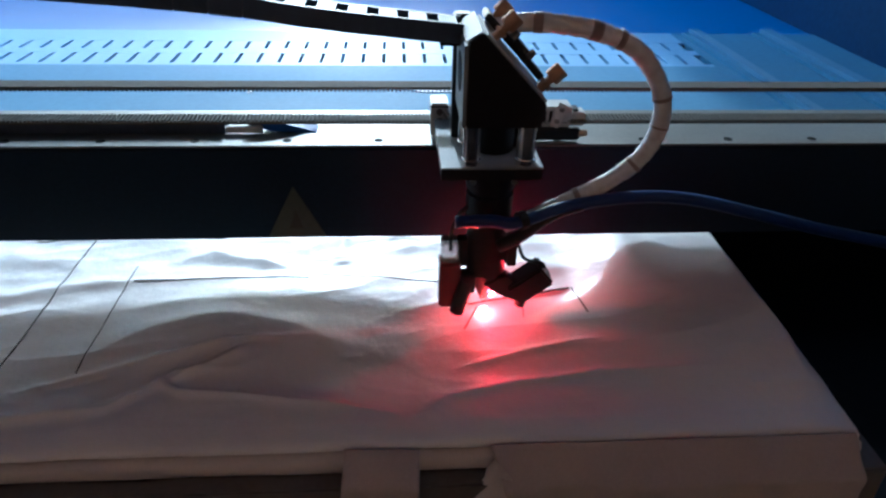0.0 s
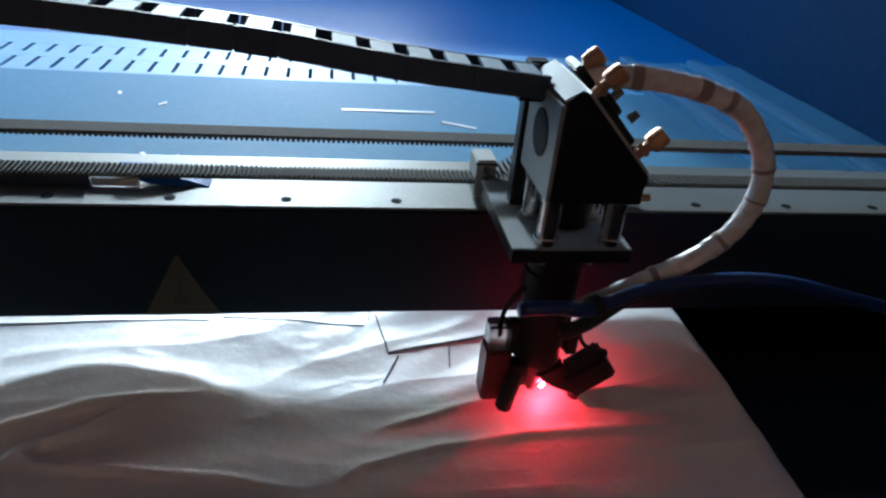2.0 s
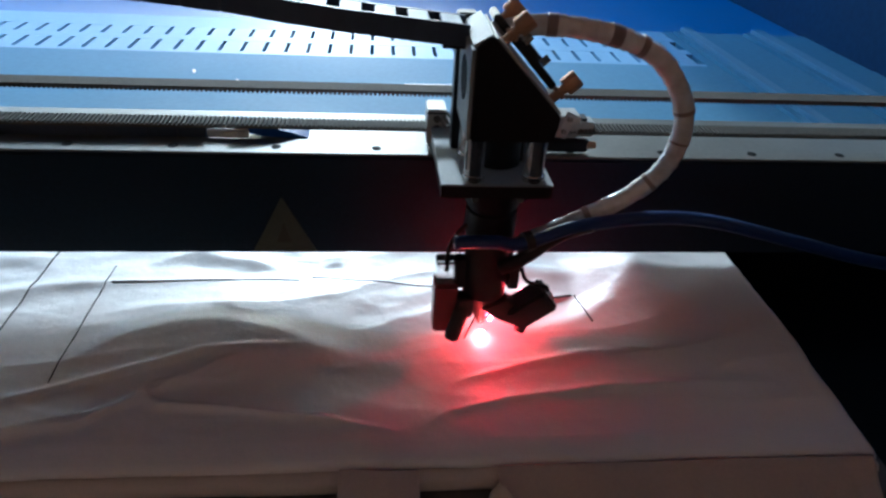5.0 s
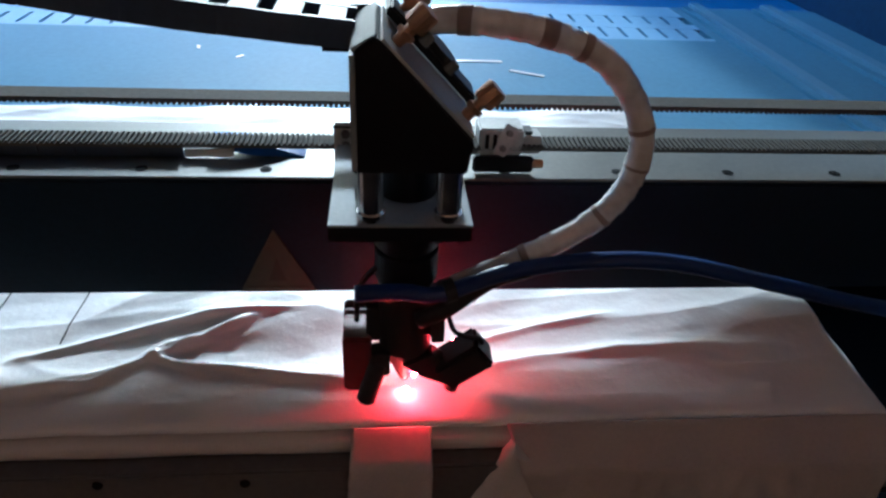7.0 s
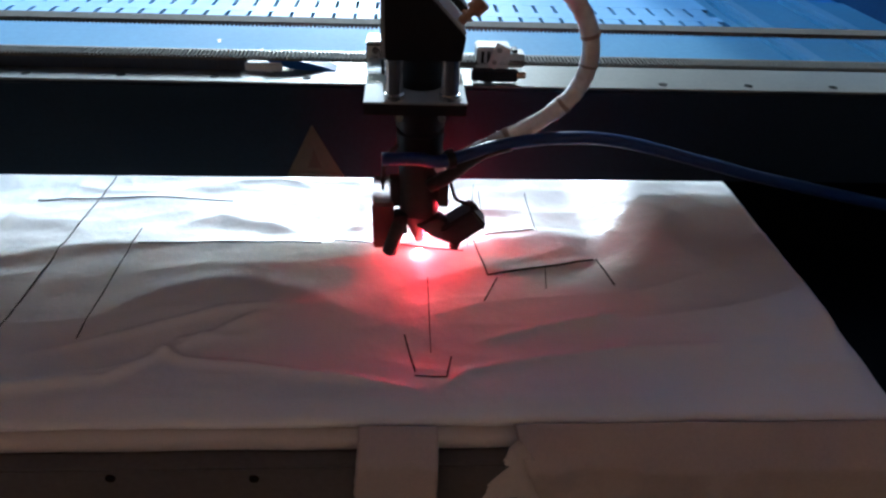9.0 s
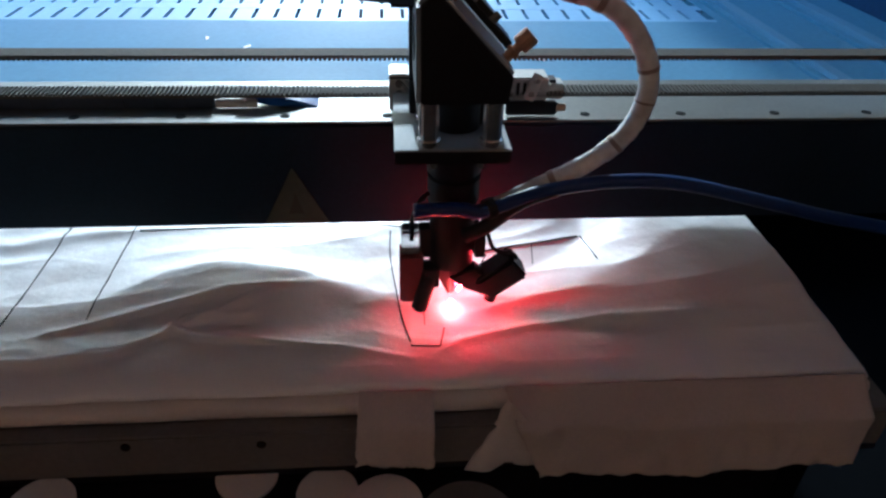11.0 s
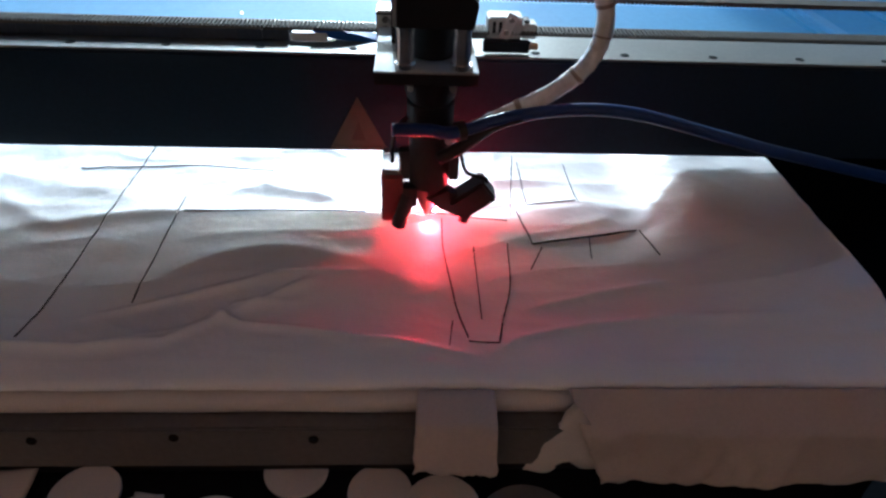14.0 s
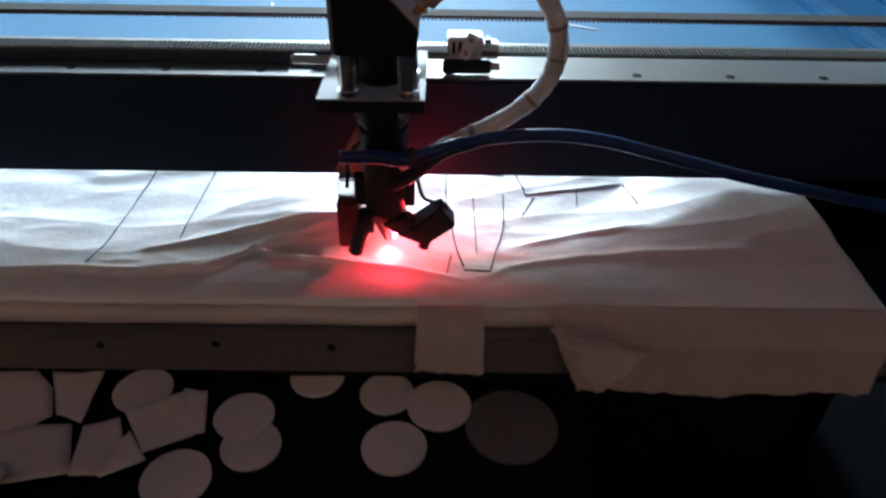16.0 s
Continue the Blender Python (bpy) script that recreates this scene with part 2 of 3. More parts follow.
for x, y, w, turn in ((0.268, 0.688, 0.052, -27), (0.170, 0.740, 0.138, 0)):
    bm = box(-w / 2, w / 2, -0.0035, 0.0035, 0.0004, 0.0012)
    s = tagged(link("tape_strip", bm, WHITE), "thin white tape strip on the steel bed", "tape", "tape strips")
    s.matrix_world = pose(x, y, BED_Z, 0, 0, turn)

for x, y, turn in ((-0.149, 0.738, 20), (-0.216, 0.780, 70), (-0.133, 0.553, 95), (-0.100, 0.546, 5)):
    bm = box(-0.006, 0.006, -0.0025, 0.0025, 0.0004, 0.0010)
    for v in bm.verts:
        v.co.y += 0.25 * v.co.x + (0.003 if v.co.x > 0 else -0.001)
    s = tagged(link("paper_fleck", bm, WHITE), "small white paper fleck on the steel bed", "fleck", "paper flecks")
    s.matrix_world = pose(x, y, BED_Z, 0, 0, turn)

# ---- front bar of the table ----
bar = empty("front_bar", "grey metal edge bar of the cutting table", "edge bar", kind="structure")
part("bar_body", box(-0.9, 0.345, -0.0445, -0.012, -0.0470, -0.0165), BAR, bar, bevel=0.0015)
part("bar_lip", box(-0.9, 0.345, -0.0435, -0.013, -0.0515, -0.0475), BLACKMETAL, bar)
for i, x in enumerate((-0.222, -0.151, -0.0805, -0.0105)):
    s = part("bar_screw", cylinder((0, 0.001, 0), (0, -0.0009, 0), 0.0028, 0.0024, 14), SCREW, bar)
    s.location = (x, -0.0445, -0.0225 - (0.002 if i % 2 else 0))
tagged(link("table_top", box(-0.9, 0.322, -0.011, 0.395, -0.055, -0.0175), BAR), "grey cutting table under the fabric", "table", kind="structure")


# ---- the fabric ----
def bump2(x, y, cx, cy, sx, sy, h, turn=0.0):
    c, s = math.cos(turn), math.sin(turn)
    u, v = (x - cx) * c + (y - cy) * s, -(x - cx) * s + (y - cy) * c
    return h * np.exp(-(u / sx) ** 2 - (v / sy) ** 2)


def ridge(x, y, points, width, h, crisp=0.5):
    """A fold along a polyline, fading at both ends; crisp folds have a sharper crest."""
    best, where = np.full(x.shape, 1e9), np.zeros(x.shape)
    n = len(points) - 1
    for i in range(n):
        (ax, ay), (bx, by) = points[i], points[i + 1]
        dx, dy = bx - ax, by - ay
        t = np.clip(((x - ax) * dx + (y - ay) * dy) / (dx * dx + dy * dy), 0, 1)
        d = np.hypot(x - ax - t * dx, y - ay - t * dy)
        near = d < best
        best, where = np.where(near, d, best), np.where(near, (i + t) / n, where)
    fade = np.minimum(1.0, np.minimum(5 * where + 0.15, 5 * (1 - where) + 0.15))
    q = best / width
    return h * fade * ((1 - crisp) * np.exp(-q * q) + crisp * np.exp(-1.6 * np.sqrt(q * q + 0.02) + 0.22))


FOLDS = [
    ([(-0.026, 0.030), (-0.061, 0.027), (-0.069, 0.020), (-0.054, 0.010), (-0.013, 0.006), (0.031, 0.000), (0.072, -0.010)], 0.0030, 0.0022),
    ([(-0.30, -0.008), (-0.179, -0.004), (-0.134, -0.006), (-0.094, -0.001), (-0.073, 0.013)], 0.0036, 0.0021),
    ([(0.086, -0.008), (0.100, 0.004), (0.144, 0.015), (0.194, 0.019), (0.290, 0.014)], 0.0046, 0.0017),
    ([(0.105, 0.030), (0.150, 0.043), (0.200, 0.050)], 0.0040, 0.0014),
    ([(-0.13, 0.045), (-0.085, 0.072), (-0.045, 0.082), (0.005, 0.070), (0.05, 0.045)], 0.010, 0.0012),
    ([(-0.20, 0.125), (-0.118, 0.131), (-0.06, 0.132), (0.007, 0.130), (0.106, 0.126)], 0.006, 0.0035),
    ([(-0.10, 0.155), (-0.07, 0.172), (-0.03, 0.158), (0.00, 0.145)], 0.009, 0.0045),
    ([(-0.212, 0.193), (-0.141, 0.198), (-0.067, 0.194)], 0.004, 0.0022),
    ([(0.120, 0.097), (0.162, 0.106), (0.196, 0.116)], 0.005, 0.0010),
    ([(0.112, 0.136), (0.160, 0.141), (0.205, 0.139)], 0.012, 0.0026),
    ([(0.123, 0.145), (0.159, 0.150), (0.195, 0.146)], 0.005, 0.0030),
    ([(-0.26, 0.16), (-0.225, 0.13), (-0.20, 0.115), (-0.15, 0.128)], 0.010, 0.0036),
    ([(-0.30, 0.28), (-0.15, 0.30), (0.05, 0.29), (0.20, 0.31)], 0.016, 0.0050),
    ([(-0.25, 0.36), (-0.05, 0.355), (0.15, 0.365), (0.28, 0.35)], 0.012, 0.0045),
    ([(-0.150, 0.018), (-0.10, 0.035), (-0.045, 0.048), (0.015, 0.060)], 0.0032, 0.0018),
    ([(-0.135, -0.006), (-0.085, 0.008), (-0.045, 0.030), (-0.010, 0.052)], 0.0032, 0.0018),
    ([(-0.216, 0.260), (-0.218, 0.215), (-0.222, 0.120)], 0.007, 0.0022),
    ([(-0.258, 0.270), (-0.260, 0.215), (-0.259, 0.150)], 0.007, 0.0022),
    ([(-0.190, 0.250), (-0.192, 0.180)], 0.005, 0.0014), ([(0.030, 0.215), (0.028, 0.150)], 0.006, 0.0018),
    ([(0.02, 0.20), (0.10, 0.24), (0.18, 0.25)], 0.012, 0.0030),
]
TOP = 0.002


dice = random.Random(11)
CREASES = []
for k in range(80):
    cx, cy, ln = dice.uniform(-0.30, 0.31), dice.uniform(-0.012, 0.38), dice.uniform(0.018, 0.065)
    turn = dice.gauss(0.25 if cx < 0.06 else -0.1, 0.5)
    bend = dice.uniform(-0.2, 0.2) * ln
    dx, dy = math.cos(turn) * ln / 2, math.sin(turn) * ln / 2
    w = dice.uniform(0.0022, 0.0050)
    if cx > 0.11 and cy < 0.09:
        w *= 0.45
    CREASES.append(([(cx - dx, cy - dy), (cx - bend * math.sin(turn), cy + bend * math.cos(turn)), (cx + dx, cy + dy)], w, w * dice.uniform(0.06, 0.17)))


def heights(x, y):
    """The fabric's relief over arrays of x and y."""
    x, y = np.asarray(x, float), np.asarray(y, float)
    soft = lambda q: np.clip(q, 0, 1) ** 2 * (3 - 2 * np.clip(q, 0, 1))
    z = -0.004 * soft((y + 0.01) / 0.04)
    z += bump2(x, y, -0.036, 0.062, 0.064, 0.046, 0.0105) + bump2(x, y, 0.0, 0.116, 0.125, 0.024, 0.0040)
    # the raised part along the right side: steep further back, a long ramp in front
    deep = soft((y - 0.05) / 0.07)
    start, span = 0.125 + 0.068 * deep, 0.170 - 0.115 * deep
    z += 0.0180 * soft((x - start) / span) * soft((y + 0.022) / 0.070) * (1 - 0.75 * soft((y - 0.20) / 0.10))
    z += bump2(x, y, 0.05, 0.33, 0.22, 0.06, 0.006) - bump2(x, y, 0.085, 0.03, 0.030, 0.04, 0.002)
    for pts, w, h in FOLDS:
        z += ridge(x, y, pts, w, h * 1.55 if pts[0][1] < 0.10 else min(h, 0.20 * w))
    for pts, w, h in CREASES:
        z += ridge(x, y, pts, w, h, 0.6)
    flat = np.array([(0.0011 * (1 - abs(noise.noise((p * 7 + q * 5, q * 26 - p * 4, 3.1)))) ** 5 + 0.0008 * noise.noise((p * 40 + 4, q * 60, 9.2))
                      + 0.0012 * noise.noise((p * 16, q * 22, 5.5))) for p, q in zip(x.ravel(), y.ravel())]).reshape(x.shape)
    back = np.array([0.0011 * (1 - abs(noise.noise((p * 13, q * 20 + p * 6, 7.7)))) ** 4 for p, q in zip(x.ravel(), y.ravel())]).reshape(x.shape)
    z += flat + np.clip((y - 0.12) / 0.05, 0, 1) * back
    e = np.clip((0.331 - x) / 0.016, 0, 1)
    z *= 0.15 + 0.85 * e * e * (3 - 2 * e)
    z *= 1 - 0.35 * np.exp(-((x - 0.09) / 0.08) ** 4 - ((y - 0.05) / 0.07) ** 4)
    z += TOP
    z = np.where(z > 0.031, 0.031 + 0.1 * (z - 0.031), z)
    return z - np.where(y > 0.385, (y - 0.385) ** 2 * 18, 0)


def fabric_sheet():
    bm = bmesh.new()
    xs = np.array([-0.85 + 0.05 * i for i in range(9)] + [-0.42 + 0.0018 * i for i in range(418)])
    ys = np.array([-0.0165 + 0.0012 * j for j in range(78)] + [0.0771 + 0.0022 * j for j in range(149)])
    gx, gy = np.meshgrid(xs, ys, indexing="ij")
    gz = heights(gx, gy)
    rows = []
    roll = [(-0.0285, -0.0030), (-0.0312, -0.0008), (-0.0308, 0.0016), (-0.0270, 0.0032), (-0.0205, 0.0034)]
    for i, x in enumerate(xs):
        col = []
        right = max(0.0, x - 0.318)
        for dy, dz in roll:
            w = 0.0014 * noise.noise((x * 30, dy * 50, 1.0))
            k = min(1.0, max(0.0, dy + 0.0312) / 0.0147)
            col.append((x, dy + w, dz - 0.002 + k * (gz[i, 0] - TOP) * 0.8))
        col += [(x, y, z) for y, z in zip(ys, gz[i])]
        rows.append([bm.verts.new((px + (0.0011 * noise.noise((py * 40, 5.0, 0.0)) if px > 0.32 else 0), py, pz - right * right * 22)) for px, py, pz in col])
    for a, b in zip(rows, rows[1:]):
        for j in range(len(a) - 1):
            bm.faces.new((a[j], b[j], b[j + 1], a[j + 1]))
    # the hem turned down along the right side
    edge = rows[-1]
    low = [bm.verts.new((v.co.x + 0.0015, v.co.y, v.co.z - 0.010)) for v in edge]
    for j in range(len(edge) - 1):
        bm.faces.new((edge[j], low[j], low[j + 1], edge[j + 1]))
    return bm


cloth = tagged(link("fabric_sheet", fabric_sheet(), CLOTH, smooth=True), "wrinkled white fabric sheet spread on the cutting table", "fabric")


def ribbon(points, width, lift=0.0005):
    """A thin dark seam that follows the fabric."""
    bm = bmesh.new()
    pts = curve_points([(x, y, 0) for x, y in points], 14 * (len(points) - 1) + 4)
    sides = []
    for i, p in enumerate(pts):
        d = (pts[min(i + 1, len(pts) - 1)] - pts[max(i - 1, 0)]).normalized()
        o = Vector((-d.y, d.x, 0)) * width * 0.5 * (0.7 + 0.5 * noise.noise((p.x * 300, p.y * 300, 0)))
        sides += [p + o, p - o]
    zs = heights([q.x for q in sides], [q.y for q in sides])
    last = None
    for i in range(len(pts)):
        pair = [bm.verts.new((sides[k].x, sides[k].y, zs[k] + lift)) for k in (2 * i, 2 * i + 1)]
        low = [bm.verts.new((v.co.x, v.co.y, v.co.z - 0.0012)) for v in pair]
        now = pair + low
        if last:
            for a, b in ((0, 1), (1, 3), (3, 2), (2, 0)):
                bm.faces.new((last[a], last[b], now[b], now[a]))
        last = now
    return bm


for pts, w in (
        ([(-0.168, 0.300), (-0.168, 0.188), (-0.169, 0.084), (-0.172, 0.002)], 0.0010),
        ([(-0.122, 0.152), (-0.122, 0.085), (-0.122, 0.034)], 0.0009),
        ([(0.015, 0.136), (0.059, 0.130), (0.106, 0.125)], 0.0010), ([(0.114, 0.139), (0.120, 0.096)], 0.0012),
        ([(0.120, 0.096), (0.162, 0.105), (0.196, 0.115)], 0.0016), ([(0.198, 0.115), (0.201, 0.079)], 0.0010),
        ([(0.126, 0.093), (0.115, 0.068)], 0.0012), ([(0.160, 0.104), (0.157, 0.081)], 0.0007),
        ([(0.161, 0.209), (0.161, 0.148)], 0.0008), ([(0.124, 0.212), (0.123, 0.147)], 0.0009),
        ([(0.123, 0.145), (0.159, 0.150)], 0.0012), ([(-0.212, 0.193), (-0.141, 0.198), (-0.067, 0.194)], 0.0010),
        # The first line here paints a fold's crease dark; it is no cut.
        ([(-0.118, 0.131), (-0.060, 0.132), (0.007, 0.130)], 0.0008), ([(0.121, 0.222), (0.109, 0.131)], 0.0008)):
    part("cut_seam", ribbon(pts, w), CUT, cloth, "charred cut and dark crease line in the fabric")
# seams that the beam burns during the clip: points, width, second at which the beam gets there
FRESH = [([(0.071, 0.002), (0.088, 0.000)], 0.0010, 7.3), ([(0.088, 0.000), (0.0915, 0.018)], 0.0012, 7.4),
         ([(0.080, 0.055), (0.080, 0.022)], 0.0009, 7.6), ([(0.080, 0.092), (0.080, 0.056)], 0.0009, 8.1),
         ([(0.065, 0.037), (0.071, 0.005)], 0.0013, 7.9), ([(0.060, 0.123), (0.060, 0.089), (0.065, 0.038)], 0.0012, 9.2),
         ([(0.0915, 0.019), (0.100, 0.053), (0.103, 0.096)], 0.0012, 11.3), ([(0.063, 0.021), (0.060, -0.003)], 0.0010, 12.5)]
fresh_cuts = [part("cut_seam", ribbon(p, w), CUT, cloth, "freshly burnt laser cut in the fabric") for p, w, t in FRESH]


def under_layer():
    """The folded edge of the fabric below the top sheet."""
    bm = bmesh.new()
    rows = []
    for i in range(150):
        x = -0.85 + i * (1.180 / 149)
        w = 0.0016 * noise.noise((x * 14, 0.0, 2.0))
        s = 0.0012 * noise.noise((x * 40, 1.0, 7.0))
        prof = [(0.0, -0.0160), (-0.028, -0.0165), (-0.0340, -0.0160), (-0.0358, -0.0125 + s), (-0.0362, -0.0085), (-0.0345, -0.0052 + s), (-0.0280, -0.0050), (0.0, -0.0050)]
        rows.append([bm.verts.new((x, y + (w if y < -0.02 else 0), z)) for y, z in prof])
    for a, b in zip(rows, rows[1:]):
        for j in range(len(a)):
            k = (j + 1) % len(a)
            bm.faces.new((a[j], a[k], b[k], b[j]))
    bm.faces.new(rows[0])
    bm.faces.new(rows[-1][::-1])
    return bm


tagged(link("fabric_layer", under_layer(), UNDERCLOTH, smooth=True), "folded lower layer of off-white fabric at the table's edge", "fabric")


def hanging(x0, x1, z0, z1, y, seed, slant=0.0, rag=0.002, nx=28, nz=14, wave=0.0022):
    """A hanging piece of fabric with thickness, a wavy face and a ragged hem."""
    bm = bmesh.new()
    front, back = [], []
    for i in range(nx + 1):
        u = i / nx
        cf, cb = [], []
        for j in range(nz + 1):
            v = j / nz
            hem = rag * (noise.noise((u * 4, seed, 0)) + 0.35 * noise.noise((u * 26, seed, 5))) * v
            x = x0 + (x1 - x0) * u + slant * v * (1 - u) + rag * 0.6 * noise.noise((v * 5, seed, u * 3)) * v
            z = z0 + (z1 - z0) * v + hem
            fall = min(1.0, v * 3.4)
            yy = y - 0.0135 * fall - wave * fall * (0.3 * v + 0.5 + 0.5 * noise.noise((x * 28, z * 16, seed)) + 0.25 * noise.noise((x * 95, z * 70, seed + 3)))
            cf.append(bm.verts.new((x, yy, z)))
            cb.append(bm.verts.new((x, yy + 0.0008, z)))
        front.append(cf)
        back.append(cb)
    for g, flip in ((front, False), (back, True)):
        for a, b in zip(g, g[1:]):
            for j in range(nz):
                f = (a[j], b[j], b[j + 1], a[j + 1])
                bm.faces.new(f[::-1] if flip else f)
    for i in range(nx):
        for j in (0, nz):
            bm.faces.new((front[i][j], front[i + 1][j], back[i + 1][j], back[i][j]))
    for j in range(nz):
        for i in (0, nx):
            bm.faces.new((front[i][j], front[i][j + 1], back[i][j + 1], back[i][j]))
    return bm


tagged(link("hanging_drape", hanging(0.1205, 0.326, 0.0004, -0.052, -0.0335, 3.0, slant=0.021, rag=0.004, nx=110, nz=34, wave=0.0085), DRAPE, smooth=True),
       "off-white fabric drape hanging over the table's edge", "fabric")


def folding_corner(length, reach, peak):
    """A loose corner hinged along its own z, reaching furthest from the hinge at a share of its length."""
    bm = bmesh.new()
    front, back = [], []
    nx, nz = 14, 20
    for i in range(nx + 1):
        u = i / nx
        cf, cb = [], []
        for j in range(nz + 1):
            v = j / nz
            w = reach * (v / peak if v < peak else (1 - v) / (1 - peak)) ** 0.85
            x, z = 0.002 - (w + 0.002) * u, -length * v - 0.004 * u * (v > 0.05)
            y = 0.003 * (noise.noise((x * 60, z * 45, 4.0)) + 0.4 * noise.noise((x * 150, z * 110, 9.0))) * (0.3 + u) + 0.004 * u * u
            cf.append(bm.verts.new((x, y, z)))
            cb.append(bm.verts.new((x, y + 0.0008, z)))
        front.append(cf)
        back.append(cb)
    for g, flip in ((front, False), (back, True)):
        for a, b in zip(g, g[1:]):
            for j in range(nz):
                f = (a[j], b[j], b[j + 1], a[j + 1])
                bm.faces.new(f[::-1] if flip else f)
    for j in range(nz):
        bm.faces.new((front[nx][j], front[nx][j + 1], back[nx][j + 1], back[nx][j]))
    return bm


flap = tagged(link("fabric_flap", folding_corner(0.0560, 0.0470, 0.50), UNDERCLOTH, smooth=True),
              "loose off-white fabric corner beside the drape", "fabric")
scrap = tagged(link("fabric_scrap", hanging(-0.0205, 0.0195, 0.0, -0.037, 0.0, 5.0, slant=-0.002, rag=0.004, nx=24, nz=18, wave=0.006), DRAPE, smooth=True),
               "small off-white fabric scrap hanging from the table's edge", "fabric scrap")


# ---- offcuts in the tray ----
def disc(r, seed):
    bm = bmesh.new()
    n = 36
    rings = []
    for z, k in ((0.0, 0.99), (0.0009, 1.0), (0.0012, 0.985)):
        rings.append([bm.verts.new((k * r * (1 + 0.018 * noise.noise((math.cos(w) * 1.4, math.sin(w) * 1.4, seed))) * math.cos(w),
                                    k * r * math.sin(w), z + 0.0006 * (1 + noise.noise((math.cos(w) * 1.2, math.sin(w) * 1.2, seed + 5))) * (z > 0)))
                      for w in (2 * math.pi * i / n for i in range(n))])
    for a, b in zip(rings, rings[1:]):
        for i in range(n):
            bm.faces.new((a[i], a[(i + 1) % n], b[(i + 1) % n], b[i]))
    bm.faces.new(rings[0][::-1])
    bm.faces.new(rings[-1])
    return bm


def offcut(outline, z, seed):
    """A thin cloth offcut with curled edges, lying over what is below it."""
    bm = bmesh.new()
    n = len(outline)
    rim = [(Vector(outline[i]).lerp(Vector(outline[(i + 1) % n]), k / 4)) for i in range(n) for k in range(4)]
    mid = sum(rim, Vector((0, 0))) / len(rim)
    tilt = Vector((noise.noise((seed, 1.5, 0.3)), noise.noise((seed, 7.5, 0.3))))
    layers = []
    for drop in (0.0, 0.0007):
        rings = []
        for k in (1.0, 0.8, 0.5, 0.2):
            ring = []
            for p in rim:
                q = mid + (p - mid) * k
                curl = 0.0030 * k * k * max(-0.2, noise.noise((q.x * 45, q.y * 45, seed))) + 0.08 * tilt.dot(q - mid) + 0.0010 * noise.noise((q.x * 130, q.y * 130, seed))
                ring.append(bm.verts.new((q.x, q.y, z + 0.0024 + max(curl, -0.0012) - drop)))
            rings.append(ring)
        layers.append(rings)
        for a, b in zip(rings, rings[1:]):
            for i in range(len(a)):
                bm.faces.new((a[i], a[i - 1], b[i - 1], b[i]))
        bm.faces.new(rings[-1])
    for i in range(len(rim)):
        bm.faces.new((layers[0][0][i], layers[0][0][i - 1], layers[1][0][i - 1], layers[1][0][i]))
    return bm


TRAY_Z = -0.0519
for i, (x, y, r, lvl) in enumerate(((-0.0214, -0.0438, 0.0172, 0), (0.0234, -0.0575, 0.0168, 0), (0.0557, -0.0684, 0.0195, 1), (0.0301, -0.0980, 0.0188, 0),
                                    (-0.0594, -0.0780, 0.0176, 1), (-0.0514, -0.0975, 0.0172, 0), (-0.0872, -0.1200, 0.0190, 0), (-0.1246, -0.0605, 0.0176, 2))):
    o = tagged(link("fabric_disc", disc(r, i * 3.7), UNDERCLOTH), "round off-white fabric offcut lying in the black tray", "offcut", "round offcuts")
    o.location = (x, y, TRAY_Z + lvl * 0.0022)
o = tagged(link("fabric_disc", disc(0.0275, 50.0), BAR), "large grey fabric disc lying in the black tray", "offcut", "round offcuts")
o.location = (0.0985, -0.0815, TRAY_Z)
for i, outline in enumerate((
        [(-0.252, -0.043), (-0.2025, -0.039), (-0.181, -0.058), (-0.171, -0.080), (-0.194, -0.096), (-0.250, -0.092)],
        [(-0.188, -0.0437), (-0.155, -0.0408), (-0.153, -0.084), (-0.1705, -0.078)],
        [(-0.230, -0.098), (-0.157, -0.086), (-0.1434, -0.120), (-0.1785, -0.126), (-0.228, -0.128)],
        [(-0.1496, -0.088), (-0.131, -0.0814), (-0.122, -0.0996), (-0.126, -0.122), (-0.143, -0.122)],
        [(-0.0995, -0.0608), (-0.0851, -0.0612), (-0.0779, -0.0931), (-0.0880, -0.0960)],
        [(-0.1283, -0.0793), (-0.0982, -0.0636), (-0.0838, -0.0952), (-0.1085, -0.1071)],
        [(-0.126, -0.111), (-0.1197, -0.0936), (-0.1044, -0.1126), (-0.1247, -0.1254)],
        [(-0.205, -0.112), (-0.172, -0.120), (-0.176, -0.158), (-0.222, -0.150)])):
    tagged(link("fabric_offcut", offcut(outline, TRAY_Z + 0.0011 * i, i * 2.3), UNDERCLOTH, smooth=True), "angular off-white fabric offcut in the heap on the tray", "offcut", "angular offcuts")

# ---- the gantry that carries the head ----
gantry = empty("gantry", "black gantry beam with steel rail and toothed belt", "gantry")
part("beam", box(-1.3, 0.94, -0.0205, 0.050, 0.0363, 0.1040), BEAM, gantry, bevel=0.0012)
part("rail", box(-1.3, 0.94, -0.0200, 0.0015, 0.1042, 0.1058), STEEL, gantry, "bright ground steel linear rail", bevel=0.0006)
part("rear_flange", box(-1.3, 0.94, 0.0025, 0.050, 0.1042, 0.1046), STEEL, gantry)
for i in range(-12, 13):
    b = part("bolt_recess", cylinder((0, 0, 0.0), (0, 0, 0.0004), 0.0030, 0.0030, 16), SCREW, gantry)
    b.location = (0.06 * i, -0.0112, 0.1057)
    c = part("rail_bolt", cylinder((0, 0, 0.0), (0, 0, 0.0002), 0.0016, 0.0014, 6), SCREW, gantry)
    c.location = (0.06 * i, -0.0112, 0.1061)
